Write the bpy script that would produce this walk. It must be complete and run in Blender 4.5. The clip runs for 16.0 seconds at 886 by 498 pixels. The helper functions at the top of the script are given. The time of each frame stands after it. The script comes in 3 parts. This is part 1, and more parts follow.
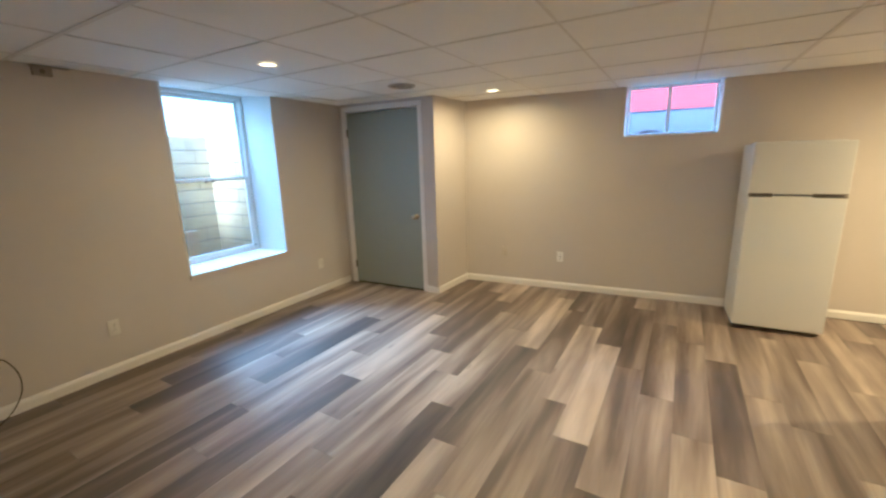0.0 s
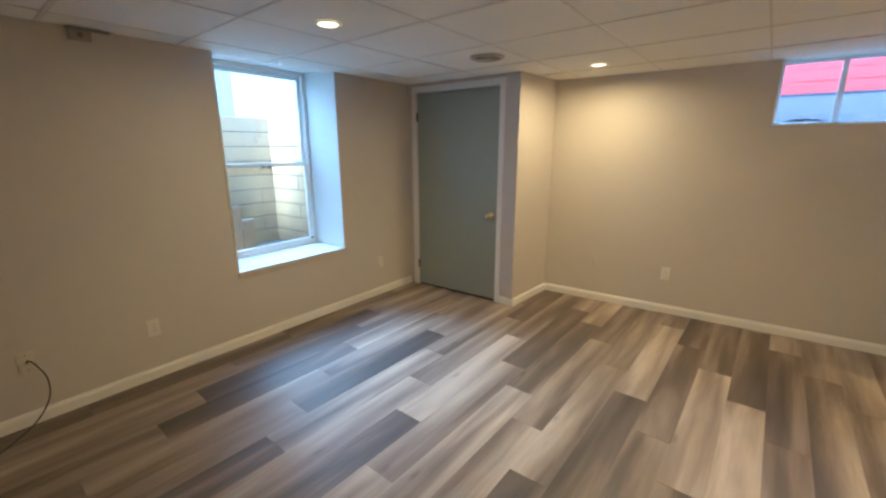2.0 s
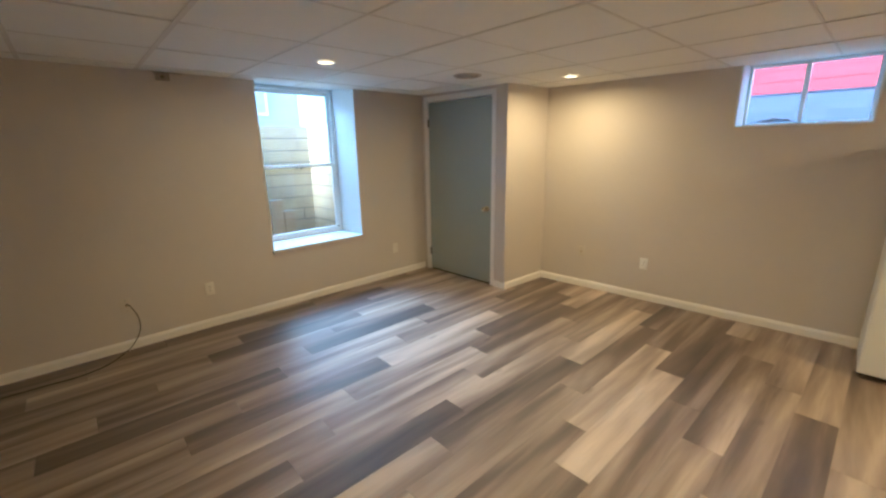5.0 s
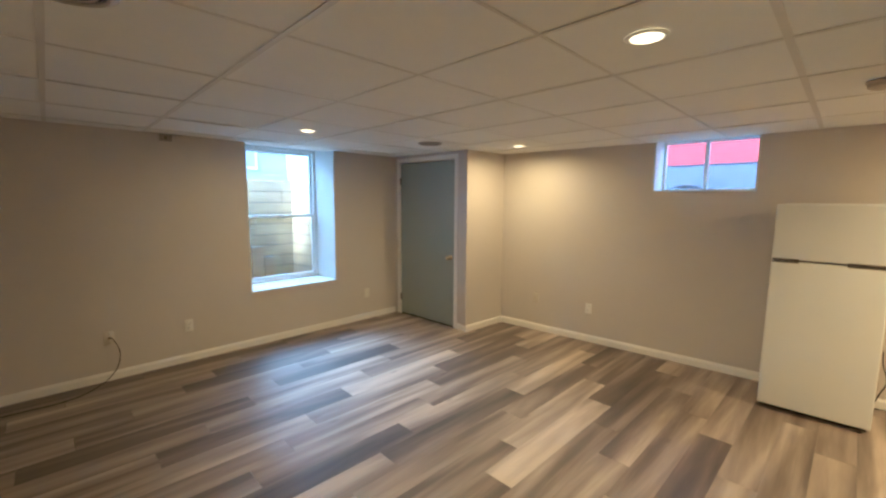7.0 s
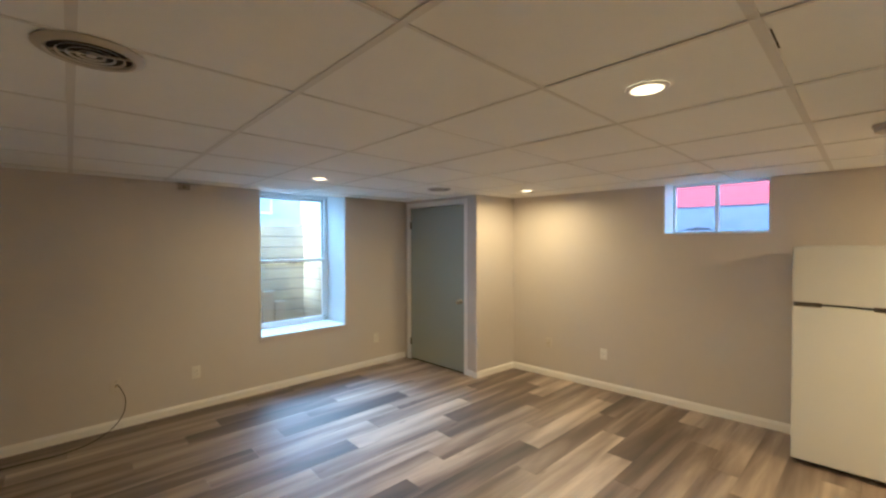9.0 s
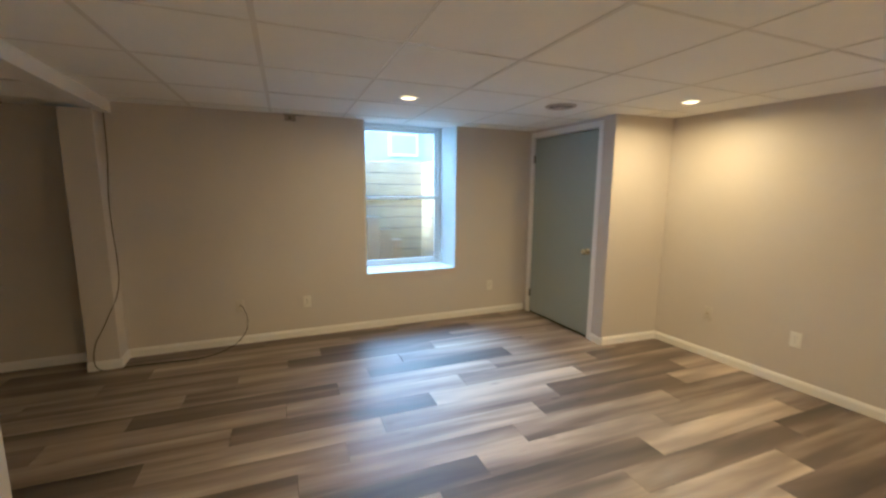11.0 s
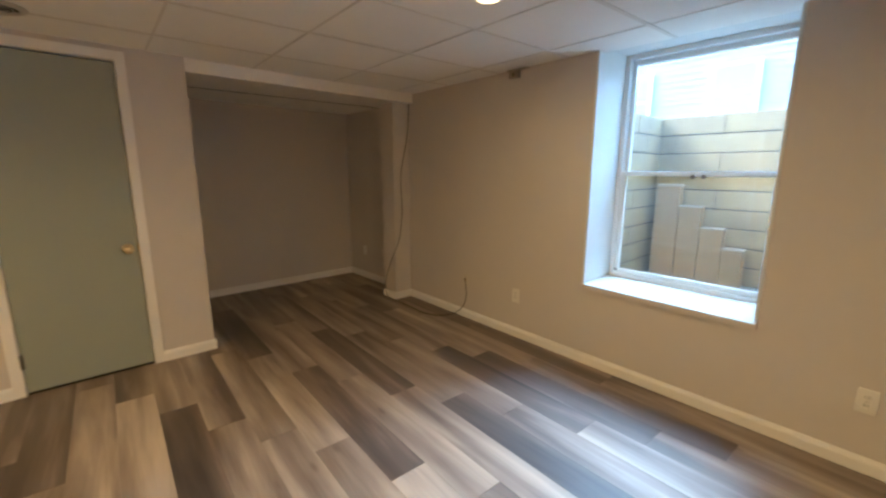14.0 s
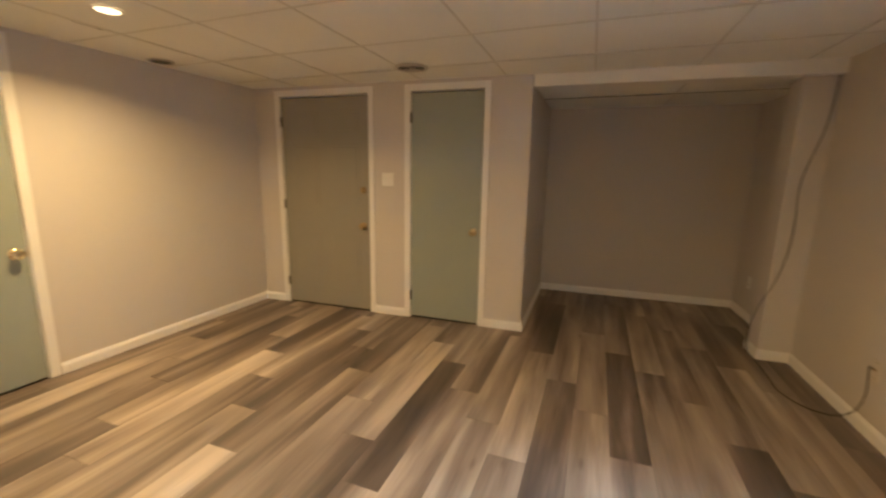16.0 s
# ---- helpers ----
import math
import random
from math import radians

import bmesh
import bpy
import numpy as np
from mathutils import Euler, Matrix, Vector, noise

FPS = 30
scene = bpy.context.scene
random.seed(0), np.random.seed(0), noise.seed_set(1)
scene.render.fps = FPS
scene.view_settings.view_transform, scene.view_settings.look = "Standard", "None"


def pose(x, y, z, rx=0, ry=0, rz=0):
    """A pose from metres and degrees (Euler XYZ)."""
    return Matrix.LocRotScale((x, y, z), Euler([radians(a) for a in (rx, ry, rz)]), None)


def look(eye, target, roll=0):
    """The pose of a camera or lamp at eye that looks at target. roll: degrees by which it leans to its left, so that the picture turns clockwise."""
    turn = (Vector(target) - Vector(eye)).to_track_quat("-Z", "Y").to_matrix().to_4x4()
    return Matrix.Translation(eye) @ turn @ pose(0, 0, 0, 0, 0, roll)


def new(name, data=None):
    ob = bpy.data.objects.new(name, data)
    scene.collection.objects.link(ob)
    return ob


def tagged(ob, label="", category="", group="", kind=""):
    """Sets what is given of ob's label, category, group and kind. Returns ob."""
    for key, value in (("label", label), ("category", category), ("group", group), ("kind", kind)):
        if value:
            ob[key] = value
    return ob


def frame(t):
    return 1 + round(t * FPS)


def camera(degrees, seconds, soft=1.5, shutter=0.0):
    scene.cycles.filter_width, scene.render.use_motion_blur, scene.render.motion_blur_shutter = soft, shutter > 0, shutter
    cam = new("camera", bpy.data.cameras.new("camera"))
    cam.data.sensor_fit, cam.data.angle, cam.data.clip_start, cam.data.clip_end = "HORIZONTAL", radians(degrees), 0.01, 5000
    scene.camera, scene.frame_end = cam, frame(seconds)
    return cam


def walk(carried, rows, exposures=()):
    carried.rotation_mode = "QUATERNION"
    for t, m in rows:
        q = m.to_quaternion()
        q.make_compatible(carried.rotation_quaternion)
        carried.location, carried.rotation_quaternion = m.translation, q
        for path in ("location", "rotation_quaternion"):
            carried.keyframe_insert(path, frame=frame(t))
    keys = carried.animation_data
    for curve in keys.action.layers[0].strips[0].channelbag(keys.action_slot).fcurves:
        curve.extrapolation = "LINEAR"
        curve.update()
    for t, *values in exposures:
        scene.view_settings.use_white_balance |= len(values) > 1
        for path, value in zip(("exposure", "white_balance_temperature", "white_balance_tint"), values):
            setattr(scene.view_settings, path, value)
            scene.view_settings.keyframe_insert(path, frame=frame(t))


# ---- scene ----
cam = camera(94.9, 16.0, soft=2.4, shutter=0.4)
PATH = [
    (0, (0.437, 0.36, 1.497), (-0.472, 2.087, 1.06), -1.6),
    (0.5, (0.396, 0.507, 1.487), (-0.651, 2.154, 1.047), -1.0),
    (1, (0.26, 0.616, 1.47), (-0.829, 2.235, 1.031), -0.5),
    (1.5, (0.035, 0.734, 1.493), (-1.066, 2.341, 1.041), -0.1),
    (2, (-0.009, 0.835, 1.498), (-1.156, 2.401, 1.014), -0.1),
    (2.5, (0.115, 0.9, 1.462), (-1.143, 2.372, 0.961), -0.6),
    (3, (0.263, 0.921, 1.458), (-1.062, 2.325, 0.936), -0.8),
    (3.5, (0.364, 0.846, 1.47), (-0.991, 2.223, 0.953), -1.0),
    (4, (0.484, 0.791, 1.482), (-0.873, 2.168, 0.97), -0.9),
    (6.3, (1.286, 0.635, 1.628), (-0.115, 2.009, 1.24), 0.1),
    (6.5, (1.309, 0.582, 1.562), (-0.073, 1.994, 1.251), 0.6),
    (7, (1.33, 0.579, 1.555), (-0.018, 2.037, 1.317), 0.4),
    (7.5, (1.334, 0.581, 1.557), (-0.006, 2.06, 1.421), -0.0),
    (8, (1.328, 0.586, 1.573), (-0.022, 2.062, 1.54), -0.4),
    (8.5, (1.332, 0.583, 1.584), (-0.029, 2.049, 1.587), -0.5),
    (8.7, (1.332, 0.585, 1.582), (-0.038, 2.043, 1.575), -0.4),
    (10.8, (1.144, 1.177, 1.485), (-0.608, 2.099, 1.199), 0.6),
    (11, (1.087, 1.317, 1.471), (-0.716, 2.131, 1.173), 0.5),
    (11.5, (0.948, 1.75, 1.441), (-0.967, 2.241, 1.137), 0.5),
    (12, (0.727, 2.225, 1.371), (-1.248, 2.356, 1.083), 0.7),
    (12.5, (0.484, 2.648, 1.392), (-1.47, 2.359, 1.074), 1.1),
    (13, (0.242, 3.056, 1.377), (-1.593, 2.332, 1.041), 0.8),
    (13.5, (-0.081, 3.386, 1.369), (-1.71, 2.279, 1.021), 0.7),
    (14, (-0.385, 3.696, 1.369), (-1.703, 2.24, 0.99), 0.2),
    (14.5, (-0.687, 3.868, 1.35), (-1.618, 2.139, 0.971), -0.1),
    (15, (-0.969, 3.913, 1.362), (-1.4, 1.997, 0.981), -0.2),
    (15.5, (-1.195, 3.86, 1.339), (-1.11, 1.895, 0.978), 0.1),
    (16, (-1.435, 3.724, 1.36), (-0.837, 1.852, 0.988), 1.0),
]
EXPOSURE = 4.06
walk(cam, [(t, look(eye, target, roll)) for t, eye, target, roll in PATH], exposures=[(0.0, EXPOSURE + 0.22, 4040, 4), (2.2, EXPOSURE - 0.02, 4160, 4), (4.0, EXPOSURE + 0.06, 4210, 5), (8.0, EXPOSURE + 0.08, 4150, 5), (11.0, EXPOSURE + 0.12, 4200, 4), (12.5, EXPOSURE + 0.14, 4230, 5), (14.0, EXPOSURE + 0.14, 4600, 7), (15.0, EXPOSURE + 0.16, 5200, 11), (16.0, EXPOSURE + 0.30, 4880, 8)])

# ---- world and light ----
SUN_FROM = Vector((0.12, -0.70, 0.70)).normalized()
world = bpy.data.worlds.new("world")
scene.world = world
world.use_nodes = True
wn = world.node_tree
sky = wn.nodes.new("ShaderNodeTexSky")
sky.sky_type = "NISHITA"
sky.sun_disc = False
sky.sun_elevation = math.asin(SUN_FROM.z)
sky.sun_rotation = math.atan2(SUN_FROM.x, SUN_FROM.y)
sky.air_density, sky.dust_density = 1.0, 4.0
wn.links.new(sky.outputs[0], wn.nodes["Background"].inputs[0])
wn.nodes["Background"].inputs[1].default_value = 0.065

sun = bpy.data.lights.new("sun", "SUN")
sun.energy, sun.angle, sun.color = 0.6, radians(12), (1.0, 0.95, 0.88)
sun_ob = new("sun", sun)
sun_ob.matrix_world = look(SUN_FROM * 30, (0, 0, 0))

# area lamp added over the window well to stand in for the open sky's light
sky_fill = bpy.data.lights.new("sky_fill", "AREA")
sky_fill.shape, sky_fill.size, sky_fill.size_y, sky_fill.energy, sky_fill.color = "RECTANGLE", 1.3, 1.7, 20.0, (0.73, 0.91, 0.96)
sky_fill_ob = new("sky_fill", sky_fill)
sky_fill_ob.matrix_world = look((-5.60, 2.80, 4.00), (-2.6, 2.80, 0.75))

# a second added lamp, for the sky's light at the small north window
sky_fill_n = bpy.data.lights.new("sky_fill_north", "AREA")
sky_fill_n.shape, sky_fill_n.size, sky_fill_n.size_y, sky_fill_n.energy, sky_fill_n.color = "RECTANGLE", 0.75, 0.3, 0.5, (0.68, 0.89, 0.97)
sky_fill_n_ob = new("sky_fill_north", sky_fill_n)
sky_fill_n_ob.matrix_world = look((0.50, 5.50, 2.33), (0.55, 3.4, 0.4))

LAMP_W, LAMP_COLOUR = 1.42, (1.0, 0.56, 0.165)

# ---- materials ----
def srgb(r, g, b):
    return tuple(((c / 255 + 0.055) / 1.055) ** 2.4 if c > 10 else c / 255 / 12.92 for c in (r, g, b)) + (1.0,)


def material(name, colour, rough=0.6, metal=0.0, vary=0.06, scale=3.0, bump=0.0, bump_scale=200.0, spec=0.5, stretch=(1, 1, 1), stain=None):
    """Colour with slow variation, fine grain and relief, in object coordinates."""
    m = bpy.data.materials.new(name)
    m.use_nodes = True
    t, b = m.node_tree, m.node_tree.nodes["Principled BSDF"]
    b.inputs["Metallic"].default_value = metal
    b.inputs["Roughness"].default_value = rough
    b.inputs["Specular IOR Level"].default_value = spec
    co = t.nodes.new("ShaderNodeTexCoord")
    mp = t.nodes.new("ShaderNodeMapping")
    mp.inputs["Scale"].default_value = stretch
    t.links.new(co.outputs["Object"], mp.inputs[0])
    n1 = t.nodes.new("ShaderNodeTexNoise")
    n1.inputs["Scale"].default_value, n1.inputs["Detail"].default_value = scale, 6
    t.links.new(mp.outputs[0], n1.inputs["Vector"])
    n2 = t.nodes.new("ShaderNodeTexNoise")
    n2.inputs["Scale"].default_value, n2.inputs["Detail"].default_value = scale * 14, 3
    t.links.new(mp.outputs[0], n2.inputs["Vector"])
    add = t.nodes.new("ShaderNodeMath")
    add.operation = "MULTIPLY_ADD"
    add.inputs[1].default_value = 0.35
    t.links.new(n2.outputs[0], add.inputs[0])
    t.links.new(n1.outputs[0], add.inputs[2])
    ramp = t.nodes.new("ShaderNodeValToRGB")
    ramp.color_ramp.elements[0].position, ramp.color_ramp.elements[1].position = 0.35, 1.0
    dark = stain if stain else tuple(c * (1 - vary) for c in colour[:3]) + (1,)
    ramp.color_ramp.elements[0].color = dark
    ramp.color_ramp.elements[1].color = tuple(min(1, c * (1 + vary)) for c in colour[:3]) + (1,)
    t.links.new(add.outputs[0], ramp.inputs[0])
    t.links.new(ramp.outputs[0], b.inputs["Base Color"])
    rr = t.nodes.new("ShaderNodeMapRange")
    rr.inputs["To Min"].default_value, rr.inputs["To Max"].default_value = max(0, rough - 0.07), min(1, rough + 0.07)
    t.links.new(n1.outputs[0], rr.inputs[0])
    t.links.new(rr.outputs[0], b.inputs["Roughness"])
    if bump:
        n3 = t.nodes.new("ShaderNodeTexNoise")
        n3.inputs["Scale"].default_value, n3.inputs["Detail"].default_value = bump_scale, 4
        t.links.new(mp.outputs[0], n3.inputs["Vector"])
        bp = t.nodes.new("ShaderNodeBump")
        bp.inputs["Strength"].default_value, bp.inputs["Distance"].default_value = bump, 0.002
        t.links.new(n3.outputs[0], bp.inputs["Height"])
        t.links.new(bp.outputs[0], b.inputs["Normal"])
    return m


def plank_material():
    """Printed vinyl plank: tone by plank, broad soft streaks and fine grain along the length, a few knots."""
    m = bpy.data.materials.new("grey_oak_vinyl")
    m.use_nodes = True
    t, b = m.node_tree, m.node_tree.nodes["Principled BSDF"]
    L = t.links.new
    co, info = t.nodes.new("ShaderNodeTexCoord"), t.nodes.new("ShaderNodeObjectInfo")
    shift = t.nodes.new("ShaderNodeVectorMath")
    shift.operation = "MULTIPLY_ADD"
    comb = t.nodes.new("ShaderNodeCombineXYZ")
    for i, k in enumerate((37.0, 91.0, 13.0)):
        mul = t.nodes.new("ShaderNodeMath")
        mul.operation = "MULTIPLY"
        mul.inputs[1].default_value = k
        L(info.outputs["Random"], mul.inputs[0])
        L(mul.outputs[0], comb.inputs[i])
    shift.inputs[1].default_value = (1, 1, 1)
    L(co.outputs["Object"], shift.inputs[0])
    L(comb.outputs[0], shift.inputs[2])

    def streak(scale, sx, sy, detail, distort):
        mp = t.nodes.new("ShaderNodeMapping")
        mp.inputs["Scale"].default_value = (sx, sy, 1)
        L(shift.outputs[0], mp.inputs[0])
        n = t.nodes.new("ShaderNodeTexNoise")
        n.inputs["Scale"].default_value, n.inputs["Detail"].default_value, n.inputs["Distortion"].default_value = scale, detail, distort
        L(mp.outputs[0], n.inputs["Vector"])
        return n.outputs[0]

    def mix(a, k, c):
        n = t.nodes.new("ShaderNodeMath")
        n.operation = "MULTIPLY_ADD"
        n.inputs[1].default_value = k
        L(a, n.inputs[0])
        if isinstance(c, float):
            n.inputs[2].default_value = c
        else:
            L(c, n.inputs[2])
        return n.outputs[0]

    broad, fine, pores = streak(1.0, 6.5, 0.65, 4, 0.25), streak(1.0, 38, 2.2, 5, 0.9), streak(1.0, 240, 8, 3, 0.2)
    # the tone of the plank itself travels in its colour
    tone = t.nodes.new("ShaderNodeSeparateColor")
    L(info.outputs["Color"], tone.inputs[0])
    v = mix(broad, 1.65, mix(fine, 0.15, mix(pores, 0.05, -0.925)))
    total = t.nodes.new("ShaderNodeMath")
    total.operation = "ADD"
    L(v, total.inputs[0])
    L(tone.outputs[0], total.inputs[1])
    ramp = t.nodes.new("ShaderNodeValToRGB")
    r = ramp.color_ramp
    r.elements[0].position, r.elements[0].color = 0.0, srgb(54, 45, 40)
    r.elements[1].position, r.elements[1].color = 1.0, srgb(205, 190, 171)
    e = r.elements.new(0.35)
    e.color = srgb(100, 86, 76)
    e = r.elements.new(0.68)
    e.color = srgb(156, 140, 124)
    L(total.outputs[0], ramp.inputs[0])
    # small knots
    mpk = t.nodes.new("ShaderNodeMapping")
    mpk.inputs["Scale"].default_value = (5.0, 1.7, 1)
    L(shift.outputs[0], mpk.inputs[0])
    vor = t.nodes.new("ShaderNodeTexVoronoi")
    vor.inputs["Scale"].default_value = 1.0
    L(mpk.outputs[0], vor.inputs["Vector"])
    kr = t.nodes.new("ShaderNodeValToRGB")
    kr.color_ramp.elements[0].position, kr.color_ramp.elements[0].color = 0.02, (0.45, 0.42, 0.40, 1)
    kr.color_ramp.elements[1].position, kr.color_ramp.elements[1].color = 0.10, (1, 1, 1, 1)
    L(vor.outputs["Distance"], kr.inputs[0])
    mul = t.nodes.new("ShaderNodeMix")
    mul.data_type, mul.blend_type = "RGBA", "MULTIPLY"
    mul.inputs[0].default_value = 0.7
    L(ramp.outputs[0], mul.inputs[6])
    L(kr.outputs[0], mul.inputs[7])
    L(mul.outputs[2], b.inputs["Base Color"])
    rough = t.nodes.new("ShaderNodeMapRange")
    rough.inputs["To Min"].default_value, rough.inputs["To Max"].default_value = 0.48, 0.62
    L(fine, rough.inputs[0])
    L(rough.outputs[0], b.inputs["Roughness"])
    b.inputs["Specular IOR Level"].default_value = 0.7
    b.inputs["Coat Weight"].default_value = 0.72
    b.inputs["Coat Roughness"].default_value = 0.60
    bp = t.nodes.new("ShaderNodeBump")
    bp.inputs["Strength"].default_value, bp.inputs["Distance"].default_value = 0.25, 0.0012
    L(fine, bp.inputs["Height"])
    L(bp.outputs[0], b.inputs["Normal"])
    return m


def glow(name, colour, strength):
    m = bpy.data.materials.new(name)
    m.use_nodes = True
    b = m.node_tree.nodes["Principled BSDF"]
    b.inputs["Base Color"].default_value = (0.9, 0.9, 0.9, 1)
    b.inputs["Emission Color"].default_value = (*colour, 1)
    b.inputs["Emission Strength"].default_value = strength
    return m


def glass_material(name, hazy):
    m = bpy.data.materials.new(name)
    m.use_nodes = True
    b = m.node_tree.nodes["Principled BSDF"]
    b.inputs["Base Color"].default_value = (0.97, 0.99, 0.99, 1)
    b.inputs["Transmission Weight"].default_value = 1.0
    b.inputs["Roughness"].default_value = 0.0
    b.inputs["IOR"].default_value = 1.45
    if not hazy:
        return m
    # a pale translucent film mixed in for the veiling haze of glare over the view
    film, mix = m.node_tree.nodes.new("ShaderNodeBsdfTranslucent"), m.node_tree.nodes.new("ShaderNodeMixShader")
    film.inputs[0].default_value = (0.72, 0.80, 0.82, 1)
    veil = m.node_tree.nodes.new("ShaderNodeTexNoise")
    veil.inputs["Scale"].default_value, veil.inputs["Detail"].default_value = 5.0, 5
    amount = m.node_tree.nodes.new("ShaderNodeMapRange")
    amount.inputs["To Min"].default_value, amount.inputs["To Max"].default_value = 0.01, 0.055
    link = m.node_tree.links.new
    link(veil.outputs[0], amount.inputs[0])
    link(amount.outputs[0], mix.inputs[0])
    link(b.outputs[0], mix.inputs[1])
    link(film.outputs[0], mix.inputs[2])
    link(mix.outputs[0], m.node_tree.nodes["Material Output"].inputs[0])
    return m


M_WALL = material("greige_wall_paint", srgb(210, 203, 196), rough=0.62, vary=0.03, scale=1.3, bump=0.12, bump_scale=260)
M_TRIM = material("white_trim_paint", srgb(240, 237, 233), rough=0.42, vary=0.025, scale=4, bump=0.05, bump_scale=90)
M_REVEAL = material("white_reveal_paint", srgb(222, 224, 222), rough=0.45, vary=0.03, scale=3, bump=0.06, bump_scale=120)
M_DOOR = material("grey_green_door_paint", srgb(156, 163, 154), rough=0.42, vary=0.03, scale=2, bump=0.08, bump_scale=140, stretch=(1, 1, 0.25))
M_ENTRY = material("warm_grey_door_paint", srgb(152, 148, 136), rough=0.45, vary=0.04, scale=2, bump=0.08, bump_scale=140)
M_TILE = material("white_ceiling_board", srgb(244, 243, 239), rough=0.85, vary=0.03, scale=1.5, bump=0.5, bump_scale=150)
M_TEE = material("white_ceiling_grid", srgb(224, 221, 214), rough=0.5, vary=0.03, scale=5)
M_VOID = material("dark_plenum", srgb(60, 56, 52), rough=0.9)
M_BRASS = material("polished_brass", srgb(232, 219, 178), rough=0.15, metal=1.0, vary=0.06, scale=20)
M_BRONZE = material("dulled_brass", srgb(178, 156, 116), rough=0.35, metal=1.0, vary=0.08, scale=20)
M_STEEL = material("dull_hinge_metal", srgb(120, 114, 104), rough=0.45, metal=0.8, vary=0.08, scale=30)
M_PLASTIC = material("white_plastic", srgb(240, 238, 233), rough=0.35, vary=0.02, scale=8)
M_CREAM = material("cream_plastic", srgb(231, 227, 218), rough=0.4, vary=0.02, scale=8)
M_PAINTED = material("painted_over_plate", srgb(212, 205, 193), rough=0.5, vary=0.03, scale=10)
M_SLOT = material("dark_slot", srgb(20, 17, 15), rough=0.7)
M_FRIDGE = material("white_appliance_enamel", srgb(224, 225, 225), rough=0.35, vary=0.02, scale=2.5, bump=0.10, bump_scale=320)
M_GASKET = material("grey_gasket", srgb(110, 104, 98), rough=0.7)
M_BLACK = material("black_kick_plastic", srgb(34, 32, 30), rough=0.6)
M_CABLE = material("grey_cable_jacket", srgb(54, 46, 38), rough=0.55, vary=0.1, scale=30)
M_VENT = material("white_vent_enamel", srgb(192, 186, 176), rough=0.4, vary=0.04, scale=12)
M_VINYL = material("white_vinyl_window_frame", srgb(230, 234, 234), rough=0.35, vary=0.03, scale=6)
M_BLOCK = material("painted_concrete_block", srgb(178, 160, 114), rough=0.85, vary=0.09, scale=4, bump=0.5, bump_scale=90, stain=srgb(146, 130, 96))
M_MORTAR = material("mortar", srgb(84, 75, 58), rough=0.95, vary=0.1, scale=30)
M_GRAVEL = material("well_gravel", srgb(112, 106, 90), rough=0.95, vary=0.25, scale=40, bump=0.8, bump_scale=60)
M_TAN = material("weathered_tan_timber", srgb(168, 140, 94), rough=0.8, vary=0.14, scale=6, bump=0.3, bump_scale=60, stretch=(1, 0.2, 1))
M_CAP = material("pale_weathered_cap", srgb(184, 172, 146), rough=0.85, vary=0.1, scale=12, bump=0.3, bump_scale=70)
M_EARTH = material("lawn_and_soil", srgb(92, 100, 62), rough=0.95, vary=0.3, scale=6, bump=0.6, bump_scale=40)
M_SIDING = material("red_siding", srgb(138, 40, 48), rough=0.7, vary=0.08, scale=5)
M_FOUNDATION = material("pale_grey_foundation", srgb(76, 84, 100), rough=0.9, vary=0.1, scale=5, bump=0.3, bump_scale=60)
M_WHITEHOUSE = material("white_house_siding", srgb(176, 180, 182), rough=0.7, vary=0.04, scale=3)
M_ROOF = material("grey_roof_shingle", srgb(96, 94, 92), rough=0.9, vary=0.15, scale=8)
# pane colour lightened to hold the sky mirrored in it
M_FARGLASS = material("pale_house_glass", srgb(168, 180, 188), rough=0.1, vary=0.1, scale=1)
M_LEAF = material("dry_leaf", srgb(86, 74, 56), rough=0.9, vary=0.2, scale=30)
M_DETECT = material("aged_white_plastic", srgb(200, 190, 172), rough=0.45, vary=0.04, scale=10)
M_GREYBOX = material("grey_painted_metal_box", srgb(158, 150, 140), rough=0.5, metal=0.2, vary=0.08, scale=14)
M_PLANK = plank_material()
M_LAMP = glow("lamp_diffuser", (1.0, 0.60, 0.22), 0.20)
M_GLASS, M_HAZY = glass_material("window_glass", False), glass_material("hazy_window_glass", True)

# ---- mesh helpers ----
def box(bm, x0, x1, y0, y1, z0, z1, bevel=0.0, segments=1):
    vs = [bm.verts.new((x, y, z)) for x in (x0, x1) for y in (y0, y1) for z in (z0, z1)]
    fs = [bm.faces.new([vs[i] for i in q]) for q in ((0, 1, 3, 2), (4, 6, 7, 5), (0, 4, 5, 1), (2, 3, 7, 6), (0, 2, 6, 4), (1, 5, 7, 3))]
    if bevel:
        es = {e for f in fs for e in f.edges}
        bmesh.ops.bevel(bm, geom=list(es), offset=bevel, segments=segments, affect="EDGES", profile=0.6)
    return bm


def prism(bm, pts, z0, z1):
    """An upright solid over a plan outline (counter-clockwise)."""
    lo, hi = [bm.verts.new((x, y, z0)) for x, y in pts], [bm.verts.new((x, y, z1)) for x, y in pts]
    n = len(pts)
    bm.faces.new(lo[::-1]), bm.faces.new(hi)
    for i in range(n):
        bm.faces.new((lo[i], lo[(i + 1) % n], hi[(i + 1) % n], hi[i]))
    return bm


